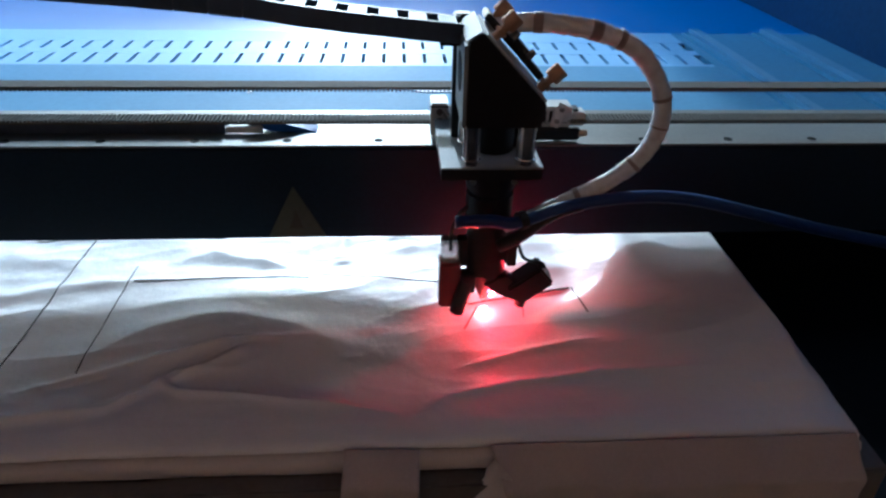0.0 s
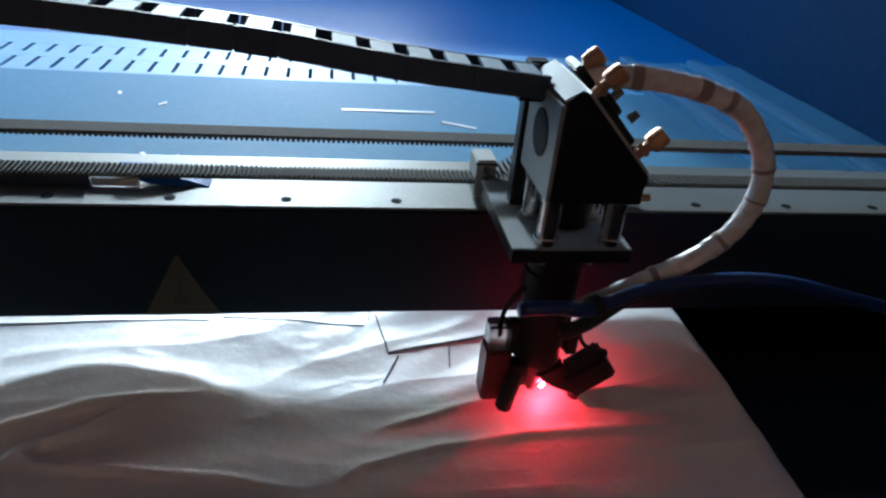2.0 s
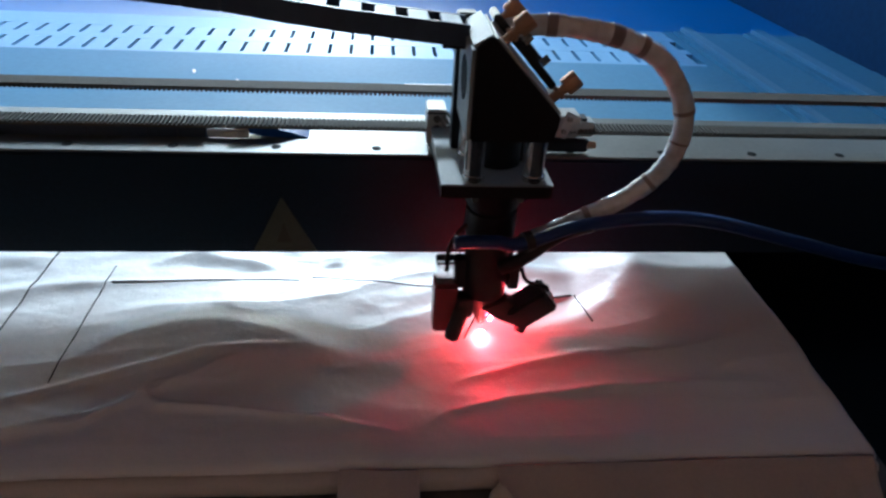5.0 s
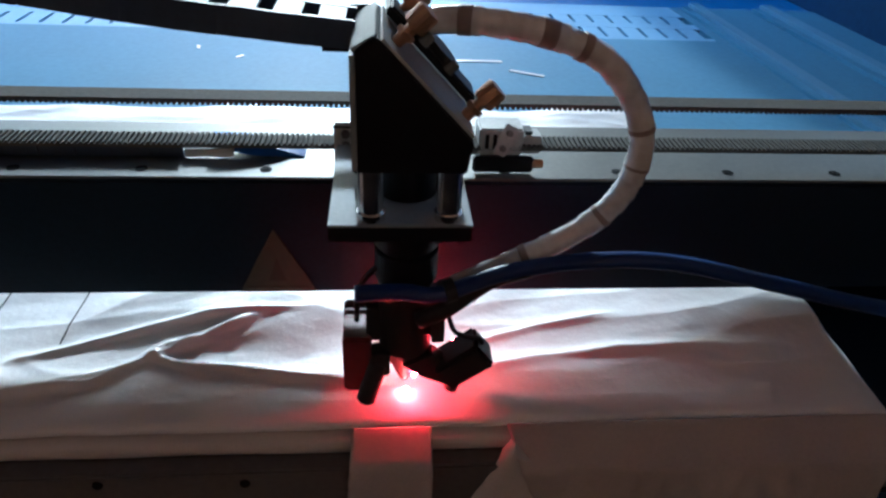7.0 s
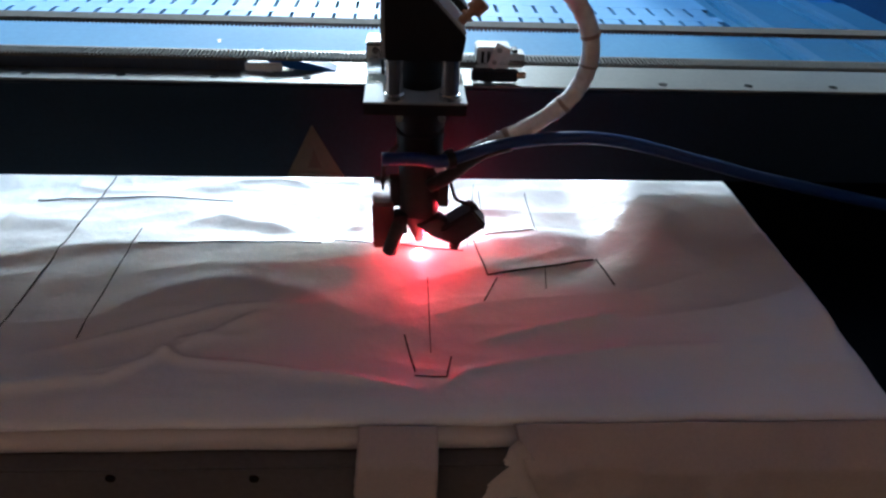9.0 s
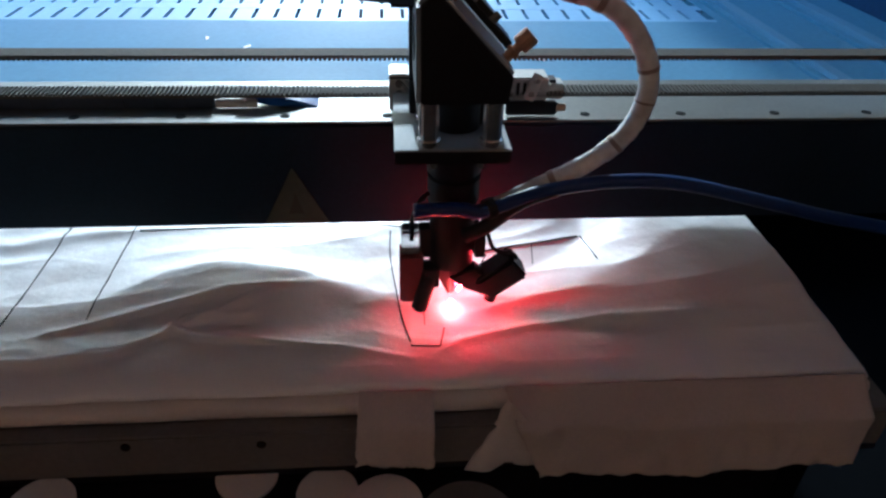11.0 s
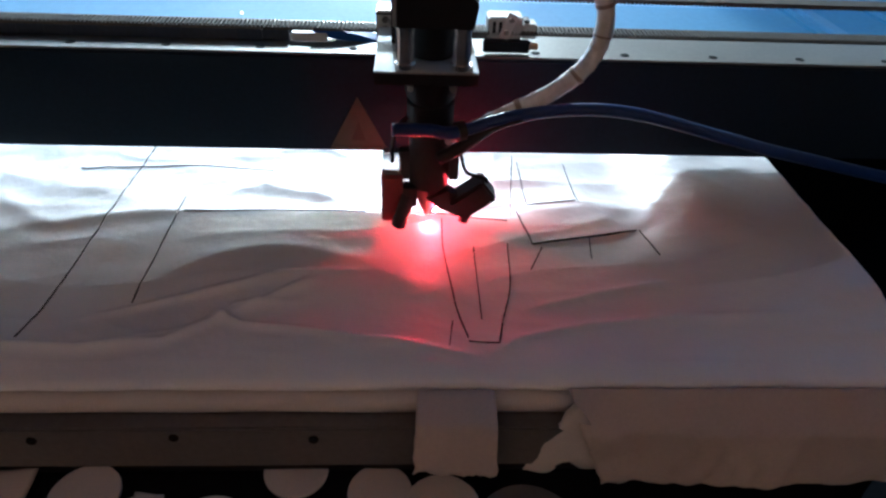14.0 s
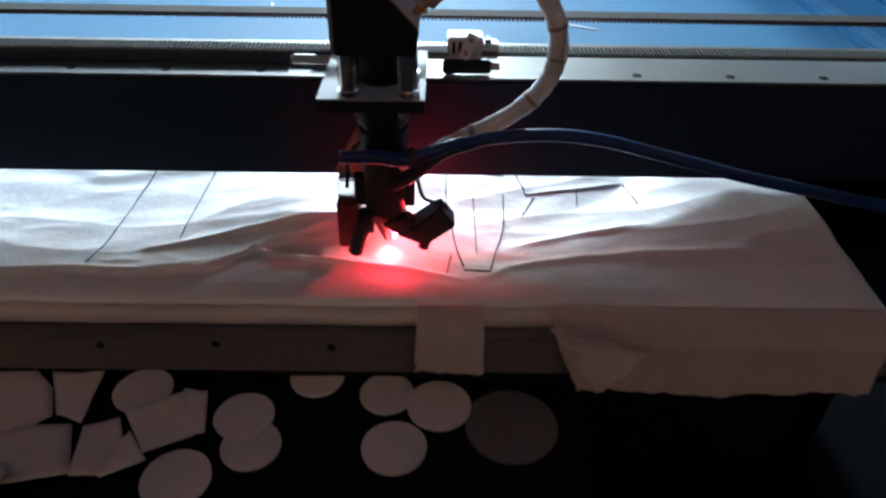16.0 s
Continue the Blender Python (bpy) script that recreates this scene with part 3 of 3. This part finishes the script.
sign = part("warning_sign", prism([(-0.0182, 0.0375), (0.0222, 0.0375), (0.0024, 0.0762), (0.0016, 0.0762)], -0.0213, -0.0206), SIGN, gantry, "faded yellow triangular warning sticker")
part("sign_mark", prism([(-0.0030, 0.0450), (0.0070, 0.0450), (0.0045, 0.0530), (0.0024, 0.0600), (0.0000, 0.0520)], -0.0217, -0.0214), SIGNINK, sign)
part("sign_border", prism([(-0.0150, 0.0400), (0.0190, 0.0400), (0.0180, 0.0412), (-0.0140, 0.0412)], -0.0217, -0.0214), SIGNINK, sign)


def belt(z, teeth_up):
    """A straight run of toothed belt along x."""
    bm = box(-1.3, 0.94, -0.010, 0.003, z, z + 0.0016)
    n = int(1.7 / 0.0026)
    verts, faces = [], []
    for i in range(n):
        x = -0.75 + i * 0.0026
        z0, z1 = (z + 0.0016, z + 0.0028) if teeth_up else (z - 0.0014, z)
        k = len(verts)
        verts += [bm.verts.new(v) for v in ((x, -0.010, z0), (x + 0.0014, -0.010, z0), (x + 0.0014, 0.003, z0), (x, 0.003, z0),
                                            (x, -0.010, z1), (x + 0.0014, -0.010, z1), (x + 0.0014, 0.003, z1), (x, 0.003, z1))]
        for f in ((0, 1, 2, 3), (4, 5, 6, 7), (0, 1, 5, 4), (1, 2, 6, 5), (2, 3, 7, 6), (3, 0, 4, 7)):
            bm.faces.new([verts[k + q] for q in f])
    return bm


part("upper_belt", belt(0.1400, False), RUBBER, gantry, "grey toothed drive belt")
part("lower_belt", belt(0.1166, True), RUBBER, gantry, "grey toothed drive belt")


def chain_link(length, h, depth, bar_mat, parent, m, inset=0.0015, half=0.34):
    """One link of a cable chain: two side plates, a floor and a pale cross bar on top."""
    bm = box(-length / 2, length / 2, -depth / 2, -depth / 2 + 0.0022, 0, h)
    box(-length / 2, length / 2, depth / 2 - 0.0022, depth / 2, 0, h, bm)
    box(-length / 2, length / 2, -depth / 2 + 0.0022, depth / 2 - 0.0022, 0, 0.0018, bm)
    o = part("chain_link", bm, CHAIN, parent, bevel=0.0003)
    o.matrix_local = m
    part("cross_bar", box(-length * half, length * half, -depth / 2 + 0.0023, depth / 2 - 0.0023, h - inset - 0.0012, h - inset), bar_mat, o)
    return o


for i in range(28):
    chain_link(0.0174, 0.0075, 0.012, WHITE, gantry, pose(-0.052 - 0.0176 * i, 0.0095, 0.1048), 0.0020, 0.22)
part("chain_end_label", box(-0.0430, -0.0180, 0.0030, 0.0045, 0.1048, 0.1108), WHITE, gantry, "off-white end clip", bevel=0.0012)
arc = [(-0.0300 + 0.0475 * k / 12, 0.1132 - 0.0080 * (k / 12) ** 2.2) for k in range(13)]
part("chain_anchor", prism(arc + [(x, max(0.1049, z - 0.0008 - 0.0052 * math.sin(math.pi * (k / 12) ** 0.8))) for k, (x, z) in reversed(list(enumerate(arc)))], 0.005, 0.018), BLUEPLATE, gantry, "blue curved bracket")

# ---- the laser head ----
head = empty("laser_head", "black laser cutting head with brass knobs and hoses", "laser head")
part("carriage_plate", box(-0.0285, 0.0292, -0.0925, -0.0165, 0.1211, 0.1222), ALU, head, "pale machined aluminium plate", bevel=0.0003)
part("carriage_block", box(-0.026, 0.026, -0.0195, 0.001, 0.1062, 0.1110), ALU, head)
part("carriage_spacer", box(-0.020, 0.020, -0.0190, -0.0105, 0.1111, 0.12095), BLACKMETAL, head)
part("carriage_under", box(-0.0283, 0.0290, -0.0922, -0.022, 0.1145, 0.12095), BLACKMETAL, head)
# mirror block with its sloping mirror side
profile = [(-0.0160, 0.1470), (-0.0160, 0.1915), (-0.0090, 0.1972), (0.0265, 0.1600), (0.0246, 0.1470)]
blk = part("mirror_block", prism(profile, -0.0965, -0.050), BLACKMETAL, head, "black triangular mirror block", bevel=0.0006)
part("side_plate", box(-0.0182, -0.0162, -0.0955, -0.0505, 0.1475, 0.1905), ALU, head, "pale aluminium side plate")
part("top_strip", prism([(-0.0168, 0.1916), (-0.0098, 0.1977), (-0.0092, 0.1980), (-0.0175, 0.1930)], -0.0960, -0.0505), ALU, head)
part("beam_port", cylinder((-0.0186, -0.074, 0.1715), (-0.0181, -0.074, 0.1715), 0.0108, 0.0108, 32), TRAY, head)
part("port_screw", cylinder((-0.0186, -0.058, 0.1865), (-0.0181, -0.058, 0.1865), 0.0016, 0.0016, 12), SCREW, head)
slope = Vector((0.0355, 0, -0.0372)).normalized()
out = Vector((0.0372, 0, 0.0355)).normalized()
corner = Vector((-0.0090, 0, 0.1972))


def on_slope(s, y, up):
    p = corner + slope * s + out * up
    return Vector((p.x, y, p.z))


def slope_plate(s0, s1, y0, y1, u0, u1):
    a, b, c, d = on_slope(s0, 0, u0), on_slope(s1, 0, u0), on_slope(s1, 0, u1), on_slope(s0, 0, u1)
    return prism([(q.x, q.z) for q in (a, b, c, d)], y0, y1)


part("mirror_seat", slope_plate(0.002, 0.0500, -0.0960, -0.0520, 0.0002, 0.0014), PALE, head, "pale aluminium mirror seat")
part("mirror_mount", slope_plate(0.001, 0.0490, -0.0700, -0.0530, 0.0030, 0.0070), BLACKMETAL, head, bevel=0.0008)
part("mirror_cap", cylinder(on_slope(0.026, -0.0620, 0.0070), on_slope(0.026, -0.0620, 0.0095), 0.0095, 0.009, 28), BLACKMETAL, head)
for s, y in ((0.0085, -0.0850), (0.0075, -0.0590), (0.0465, -0.0830)):
    k = part("adjusting_knob", cylinder(on_slope(s, y, 0.0095), on_slope(s, y, 0.0175), 0.0047, 0.0047, 18), BRASS, head, "knurled copper-brass knob", bevel=0.0006)
    part("knob_stem", cylinder(on_slope(s, y, 0.0014), on_slope(s, y, 0.0096), 0.0024, 0.0024, 12), BRASS, k)
    part("knob_nut", cylinder(on_slope(s, y, 0.0050), on_slope(s, y, 0.0070), 0.0038, 0.0038, 6), BRASS, k)
for s, y in ((0.015, -0.0850), (0.028, -0.0860), (0.012, -0.0620)):
    part("spring_screw", cylinder(on_slope(s, y, 0.0080), on_slope(s, y, 0.0125), 0.0021, 0.0018, 10), STEEL, head)
# posts between plate and block
for x, y in ((-0.0115, -0.0860), (0.0195, -0.0860), (-0.0115, -0.0590), (0.0195, -0.0590)):
    p = part("post", cylinder((x, y, 0.1223), (x, y, 0.1469), 0.0050, 0.0050, 20), CHROME, head, "polished metal post")
    part("post_collar", cylinder((x, y, 0.1224), (x, y, 0.1255), 0.0058, 0.0058, 20), CHROME, p)
    part("post_collar", cylinder((x, y, 0.1440), (x, y, 0.1468), 0.0056, 0.0056, 20), CHROME, p)
# lens tube, clamp ring, nozzle
CX, CY = 0.0040, -0.0620
tube = part("lens_tube", cylinder((CX, CY, 0.086), (CX, CY, 0.1468), 0.0125, 0.0125, 36), BLACKMETAL, head, smooth=False)
part("tube_collar", cylinder((CX, CY, 0.0960), (CX, CY, 0.1144), 0.0148, 0.0180, 36), BLACKMETAL, tube, bevel=0.0006)
part("tube_collar", cylinder((CX, CY, 0.0780), (CX, CY, 0.0935), 0.0146, 0.0146, 36), BLACKMETAL, tube, bevel=0.0006)
for x in (-0.0085, 0.0160):
    part("clamp_screw", cylinder((x, CY - 0.0175, 0.1070), (x, CY - 0.006, 0.1070), 0.0019, 0.0019, 12), STEEL, tube)
part("tube_body", cylinder((CX, CY, 0.0360), (CX, CY, 0.0780), 0.0128, 0.0132, 36), BLACK, head)
part("nozzle", cylinder((CX, CY, 0.0160), (CX, CY, 0.0360), 0.0040, 0.0122, 32), BLACKMETAL, head)
part("nozzle_tip", cylinder((CX, CY, 0.0120), (CX, CY, 0.0160), 0.0022, 0.0038, 20), BLACKMETAL, head)
part("bracket_arm", box(CX - 0.0190, CX - 0.0115, CY - 0.004, CY + 0.004, 0.0400, 0.0600), BLACK, head, bevel=0.0006)
part("bracket_arm", box(CX + 0.0110, CX + 0.0150, CY - 0.004, CY + 0.004, 0.0420, 0.0660), BLACK, head, bevel=0.0006)
# left sensor box with its clear cap
lb = part("sensor_box", box(-0.0265, -0.0125, -0.0700, -0.0540, 0.0100, 0.0440), SENSOR, head, "dark sensor box with the red glow in its colour", bevel=0.0012)
part("sensor_cap", box(-0.0255, -0.0135, -0.0690, -0.0550, 0.0442, 0.0580), CLEAR, lb, "clear acrylic cap", bevel=0.0010)
part("sensor_cable", hose([(-0.0195, -0.062, 0.052), (-0.0185, -0.064, 0.068), (-0.0135, -0.066, 0.080), (-0.006, -0.066, 0.086)], 0.0013, 20, 8), BLACK, lb, smooth=True)
# left pointer tube, tilted towards the cutting point
pt = part("pointer_tube", cylinder((-0.0158, -0.0780, 0.0115), (-0.0085, -0.0705, 0.0310), 0.0048, 0.0048, 20), BLACK, head, bevel=0.0006)
part("pointer_lens", cylinder((-0.0161, -0.0783, 0.0107), (-0.0158, -0.0780, 0.0115), 0.0030, 0.0030, 14), BLACKMETAL, pt)
part("pointer_bracket", box(-0.0125, -0.0035, -0.0745, -0.0640, 0.0240, 0.0380), BLACK, head, bevel=0.0008)
# right lamp box, tilted
tilt = Matrix.Translation((0.0335, -0.0680, 0.0300)) @ Euler((0, radians(-38), 0)).to_matrix().to_4x4()
rb = part("lamp_box", box(-0.0140, 0.0125, -0.0085, 0.0085, -0.0082, 0.0082, m=tilt), BLACK, head, "black tilted lamp box", bevel=0.0016)
part("lamp_snout", cylinder((0.0275, -0.0700, 0.0110), (0.0300, -0.0690, 0.0200), 0.0034, 0.0038, 16), BLACK, rb)
part("lamp_arm", prism([(0.0020, 0.0300), (0.0165, 0.0370), (0.0310, 0.0250), (0.0250, 0.0160), (0.0130, 0.0215)], -0.0735, -0.0640), BLACK, head, bevel=0.0008)
part("lamp_wire", hose([(0.0240, -0.064, 0.058), (0.0275, -0.068, 0.048), (0.0340, -0.070, 0.0455), (0.0400, -0.070, 0.0440), (0.0420, -0.069, 0.0405)], 0.0012, 26, 8), BLACK, rb, smooth=True)
part("cable_clip", box(0.0165, 0.0225, -0.0730, -0.0670, 0.0440, 0.0600), BLACK, head, bevel=0.0006)
# lights of the head: red pointers and the burning point
part("red_emitter", cylinder((CX + 0.0046, CY - 0.0045, 0.0165), (CX + 0.0056, CY - 0.0052, 0.0190), 0.0009, 0.0009, 12), REDGLOW, head, "small red emitter for the pointer glow")
part("red_emitter", cylinder((-0.0115, CY - 0.010, 0.0235), (-0.0112, CY - 0.010, 0.0300), 0.0009, 0.0009, 12), REDGLOW, head, "small red emitter for the pointer glow")
# Unseen emitter added behind the lamp box to redden the beam's face.
part("red_emitter", cylinder((0.0290, -0.0580, 0.0310), (0.0290, -0.0560, 0.0325), 0.0005, 0.0005, 12), REDGLOW, head, "small red emitter for the pointer glow")
flame = bmesh.new()
bmesh.ops.create_icosphere(flame, subdivisions=2, radius=0.0014, matrix=Matrix.Translation((CX + 0.001, CY - 0.002, 0.0048)) @ Matrix.Diagonal((1.5, 1.2, 0.55, 1)))
part("burning_point", flame, FLAME, head, "glaring spot where the beam burns", smooth=True)
# belt clamps
part("belt_tab", box(-0.0305, -0.0190, -0.0112, 0.0075, 0.1085, 0.1310), PALE, head, "pale belt clamp tab", bevel=0.0008)
part("tab_gap", box(-0.0307, -0.0188, -0.0115, -0.0098, 0.1284, 0.1294), BLACKMETAL, head)
for z in (0.1195, 0.1255):
    part("tab_bolt", cylinder((-0.0248, -0.0111, z), (-0.0248, -0.0134, z), 0.0021, 0.0019, 10), BAR, head, "dull hexagon bolt")
for i in range(6):
    part("spring_coil", cylinder((-0.0215 + 0.0022 * i, -0.010, 0.1225 + 0.0016 * i), (-0.0203 + 0.0022 * i, -0.010, 0.1234 + 0.0016 * i), 0.0038, 0.0038, 16), ALU, head, "pale coil of the belt tension spring")
cl = part("belt_clamp", box(0.0415, 0.0640, -0.0100, 0.006, 0.1137, 0.1282), PALE, head, "pale milled belt clamp", bevel=0.0010)
part("clamp_base", box(0.0385, 0.0695, -0.0150, -0.0105, 0.1066, 0.1150), BLACKMETAL, cl, bevel=0.0010)
part("clamp_step", box(0.0642, 0.0740, -0.0080, 0.004, 0.1140, 0.1235), PALE, cl, bevel=0.0008)
part("clamp_tooth", box(0.0655, 0.0690, -0.0060, 0.002, 0.1237, 0.1256), BLACKMETAL, cl)
for x in (0.0455, 0.0495):
    part("clamp_slot", box(x - 0.0010, x + 0.0010, -0.0104, -0.0101, 0.1180, 0.1255), BLACKMETAL, cl)
lean = Matrix.Translation((0.0545, -0.0118, 0.1232)) @ Euler((radians(-14), radians(24), 0)).to_matrix().to_4x4()
jaw = part("clamp_jaw", box(-0.0034, 0.0034, -0.0010, 0.0010, -0.0082, 0.0080, m=lean), PALE, cl, "slanting clamp bar", bevel=0.0006)
for z in (-0.0042, 0.0040):
    part("clamp_bolt", cylinder(lean @ Vector((0, -0.0010, z)), lean @ Vector((0, -0.0032, z)), 0.0017, 0.0015, 10), STEEL, jaw)
part("clamp_rod", cylinder((0.0292, -0.006, 0.1145), (0.0478, -0.006, 0.1145), 0.0017, 0.0017, 12), STEEL, cl)
part("clamp_rod_end", cylinder((0.0690, -0.0127, 0.1110), (0.0745, -0.0127, 0.1110), 0.0024, 0.0022, 12), BRASS, cl)
# wrapped hose from the block round to the nozzle
LOOP = [(-0.004, -0.060, 0.1900), (0.0165, -0.066, 0.1955), (0.0396, -0.070, 0.1951), (0.0616, -0.070, 0.1904), (0.0807, -0.070, 0.1811), (0.0960, -0.070, 0.1618),
        (0.1005, -0.070, 0.1418), (0.0945, -0.070, 0.1215), (0.0775, -0.070, 0.1045), (0.0502, -0.070, 0.0890), (0.0250, -0.070, 0.0765), (0.0140, -0.068, 0.0700)]
hs = part("wrapped_hose", hose(LOOP, 0.0053, 220, 16, lambda s: (1 + 0.11 * (((s * 24 + 0.5 * math.sin(s * 31)) % 1.0) - 0.5)) * (1.0 if s < 0.80 else 1 - 1.6 * (s - 0.80))), SLEEVE, head, "translucent spiral-wrapped hose", smooth=True)
pts = curve_points(LOOP, 200)
for i, w in ((22, 4), (46, 5), (60, 3), (96, 2), (112, 1), (134, 2), (158, 2)):
    seg = [pts[i], pts[i + max(1, w // 2)], pts[i + w]]
    part("hose_band", hose(seg, 0.0057, 6, 16), WRAP, hs, "dark tape band", smooth=True)
# blue air tube
AIR = [(-0.0190, -0.088, 0.0855), (0.0020, -0.0865, 0.0850), (0.0180, -0.086, 0.0835), (0.0485, -0.080, 0.0908), (0.0862, -0.080, 0.0966), (0.1256, -0.080, 0.0948), (0.1831, -0.080, 0.0807), (0.2333, -0.080, 0.0683), (0.36, -0.075, 0.042), (0.55, -0.06, 0.02)]
part("air_tube", hose(AIR, 0.0038, 90, 14), TUBE, head, "blue plastic air tube", smooth=True)
part("tube_tie", hose([(0.0190, -0.0850, 0.0835), (0.0215, -0.0840, 0.0838), (0.0240, -0.0832, 0.0842)], 0.0058, 6, 14), BLACK, head)
part("tube_sheath", hose([(0.010, -0.076, 0.0610), (0.022, -0.079, 0.0700), (0.040, -0.079, 0.0850), (0.058, -0.079, 0.0920)], 0.0042, 24, 12), BLACK, head, smooth=True)
# upper run of the cable chain, rising away from the head
XR = [(-0.018, 0.1852), (-0.0865, 0.1918), (-0.150, 0.2000), (-0.260, 0.2070), (-0.40, 0.2080), (-0.62, 0.2040)]
run = curve_points([(x, -0.062, z) for x, z in XR], 240)
i, last = 0, run[0]
for p in run[1:]:
    if (p - last).length >= 0.0158:
        d = p - last
        chain_link(0.0168, 0.0106, 0.022 if i % 2 else 0.0212, GREYBAR, head, Matrix.Translation((p + last) / 2) @ pose(0, 0, 0, 0, math.degrees(math.atan2(d.z, -d.x)), 0), 0.0002, 0.29)
        i, last = i + 1, p
part("chain_bracket", box(-0.0200, -0.0100, -0.0490, -0.0400, 0.1225, 0.1960), BLACKMETAL, head, bevel=0.0008)
part("chain_plate", box(-0.0290, -0.0165, -0.0700, -0.0480, 0.1838, 0.1860), BLACKMETAL, head)


# ---- what moves ----
# seconds, head's place along the beam, beam's place along the bed
TRAVEL = [(0.00, 0.1252, 0.1495), (0.25, 0.1270, 0.1600), (0.50, 0.1483, 0.1525), (0.75, 0.1700, 0.1445), (1.00, 0.1865, 0.1432), (1.25, 0.1888, 0.1440), (1.50, 0.1915, 0.1230), (1.75, 0.1950, 0.1078),
          (2.00, 0.1938, 0.1093), (2.25, 0.1735, 0.1170), (2.50, 0.1559, 0.1190), (2.75, 0.1345, 0.1198), (3.00, 0.1153, 0.1221), (3.25, 0.1032, 0.1208), (3.50, 0.1128, 0.1333), (3.70, 0.1229, 0.1490),
          (4.40, 0.1450, 0.1650), (5.10, 0.1150, 0.1250), (5.80, 0.0877, 0.0741), (6.00, 0.0849, 0.0571), (6.50, 0.0744, 0.0381), (7.00, 0.0647, 0.0525), (7.50, 0.0594, 0.0957), (8.00, 0.0572, 0.1316),
          (8.20, 0.0565, 0.1397), (9.20, 0.0760, 0.1860), (10.30, 0.0986, 0.1473), (10.50, 0.0976, 0.1381), (11.00, 0.0920, 0.0997), (11.20, 0.0872, 0.0835), (11.50, 0.0862, 0.0709), (11.75, 0.0605, 0.0460),
          (12.00, 0.0550, 0.0409), (12.20, 0.0569, 0.0526), (12.50, 0.0594, 0.0713), (13.00, 0.0566, 0.1031), (13.50, 0.0523, 0.1393), (14.00, 0.0458, 0.1770), (14.50, 0.0341, 0.1847), (15.00, 0.0274, 0.1594),
          (15.50, 0.0214, 0.1231), (16.00, 0.0168, 0.0821)]


def motions():
    walk(gantry, [(t, pose(0, y, 0)) for t, x, y in TRAVEL])
    walk(head, [(t, pose(x, y, 0)) for t, x, y in TRAVEL])
    for ob, (p, w, t) in zip(fresh_cuts, FRESH):
        walk(ob, [(0.0, pose(0, 0, -0.003)), (t - 0.1, pose(0, 0, -0.003)), (t + 0.1, pose(0, 0, 0)), (16.0, pose(0, 0, 0))])
    hinge = lambda a: pose(0.1215, -0.0470 - 0.004 * a / 165, 0.0002, 0, -33, 0) @ pose(0, 0, 0, 0, 0, a)
    walk(flap, [(0.0, hinge(0)), (6.0, hinge(6)), (8.0, hinge(0)), (11.1, hinge(4)), (11.3, hinge(30)), (11.5, hinge(85)), (11.7, hinge(95)), (11.9, hinge(25)), (12.1, hinge(2)), (13.5, hinge(0)), (14.55, hinge(4)),
                (14.7, hinge(50)), (14.85, hinge(115)), (15.0, hinge(160)), (16.0, hinge(163))])
    sway = lambda a, b: pose(0.0625, -0.0338, 0.0002, a, b, 0)
    walk(scrap, [(0.0, sway(-3, 2)), (3.5, sway(-5, 0)), (6.0, sway(-8, 4)), (7.0, sway(-4, 0)), (8.0, sway(-2, 0)), (10.5, sway(-3, 3)), (11.5, sway(-8, -3)), (11.8, sway(-55, -6)), (12.1, sway(-95, -8)),
                 (13.0, sway(-92, -8)), (13.5, sway(-45, -6)), (14.0, sway(-20, 0)), (14.5, sway(-42, 0)), (15.0, sway(-4, 0)), (16.0, sway(-3, 0))])


motions()
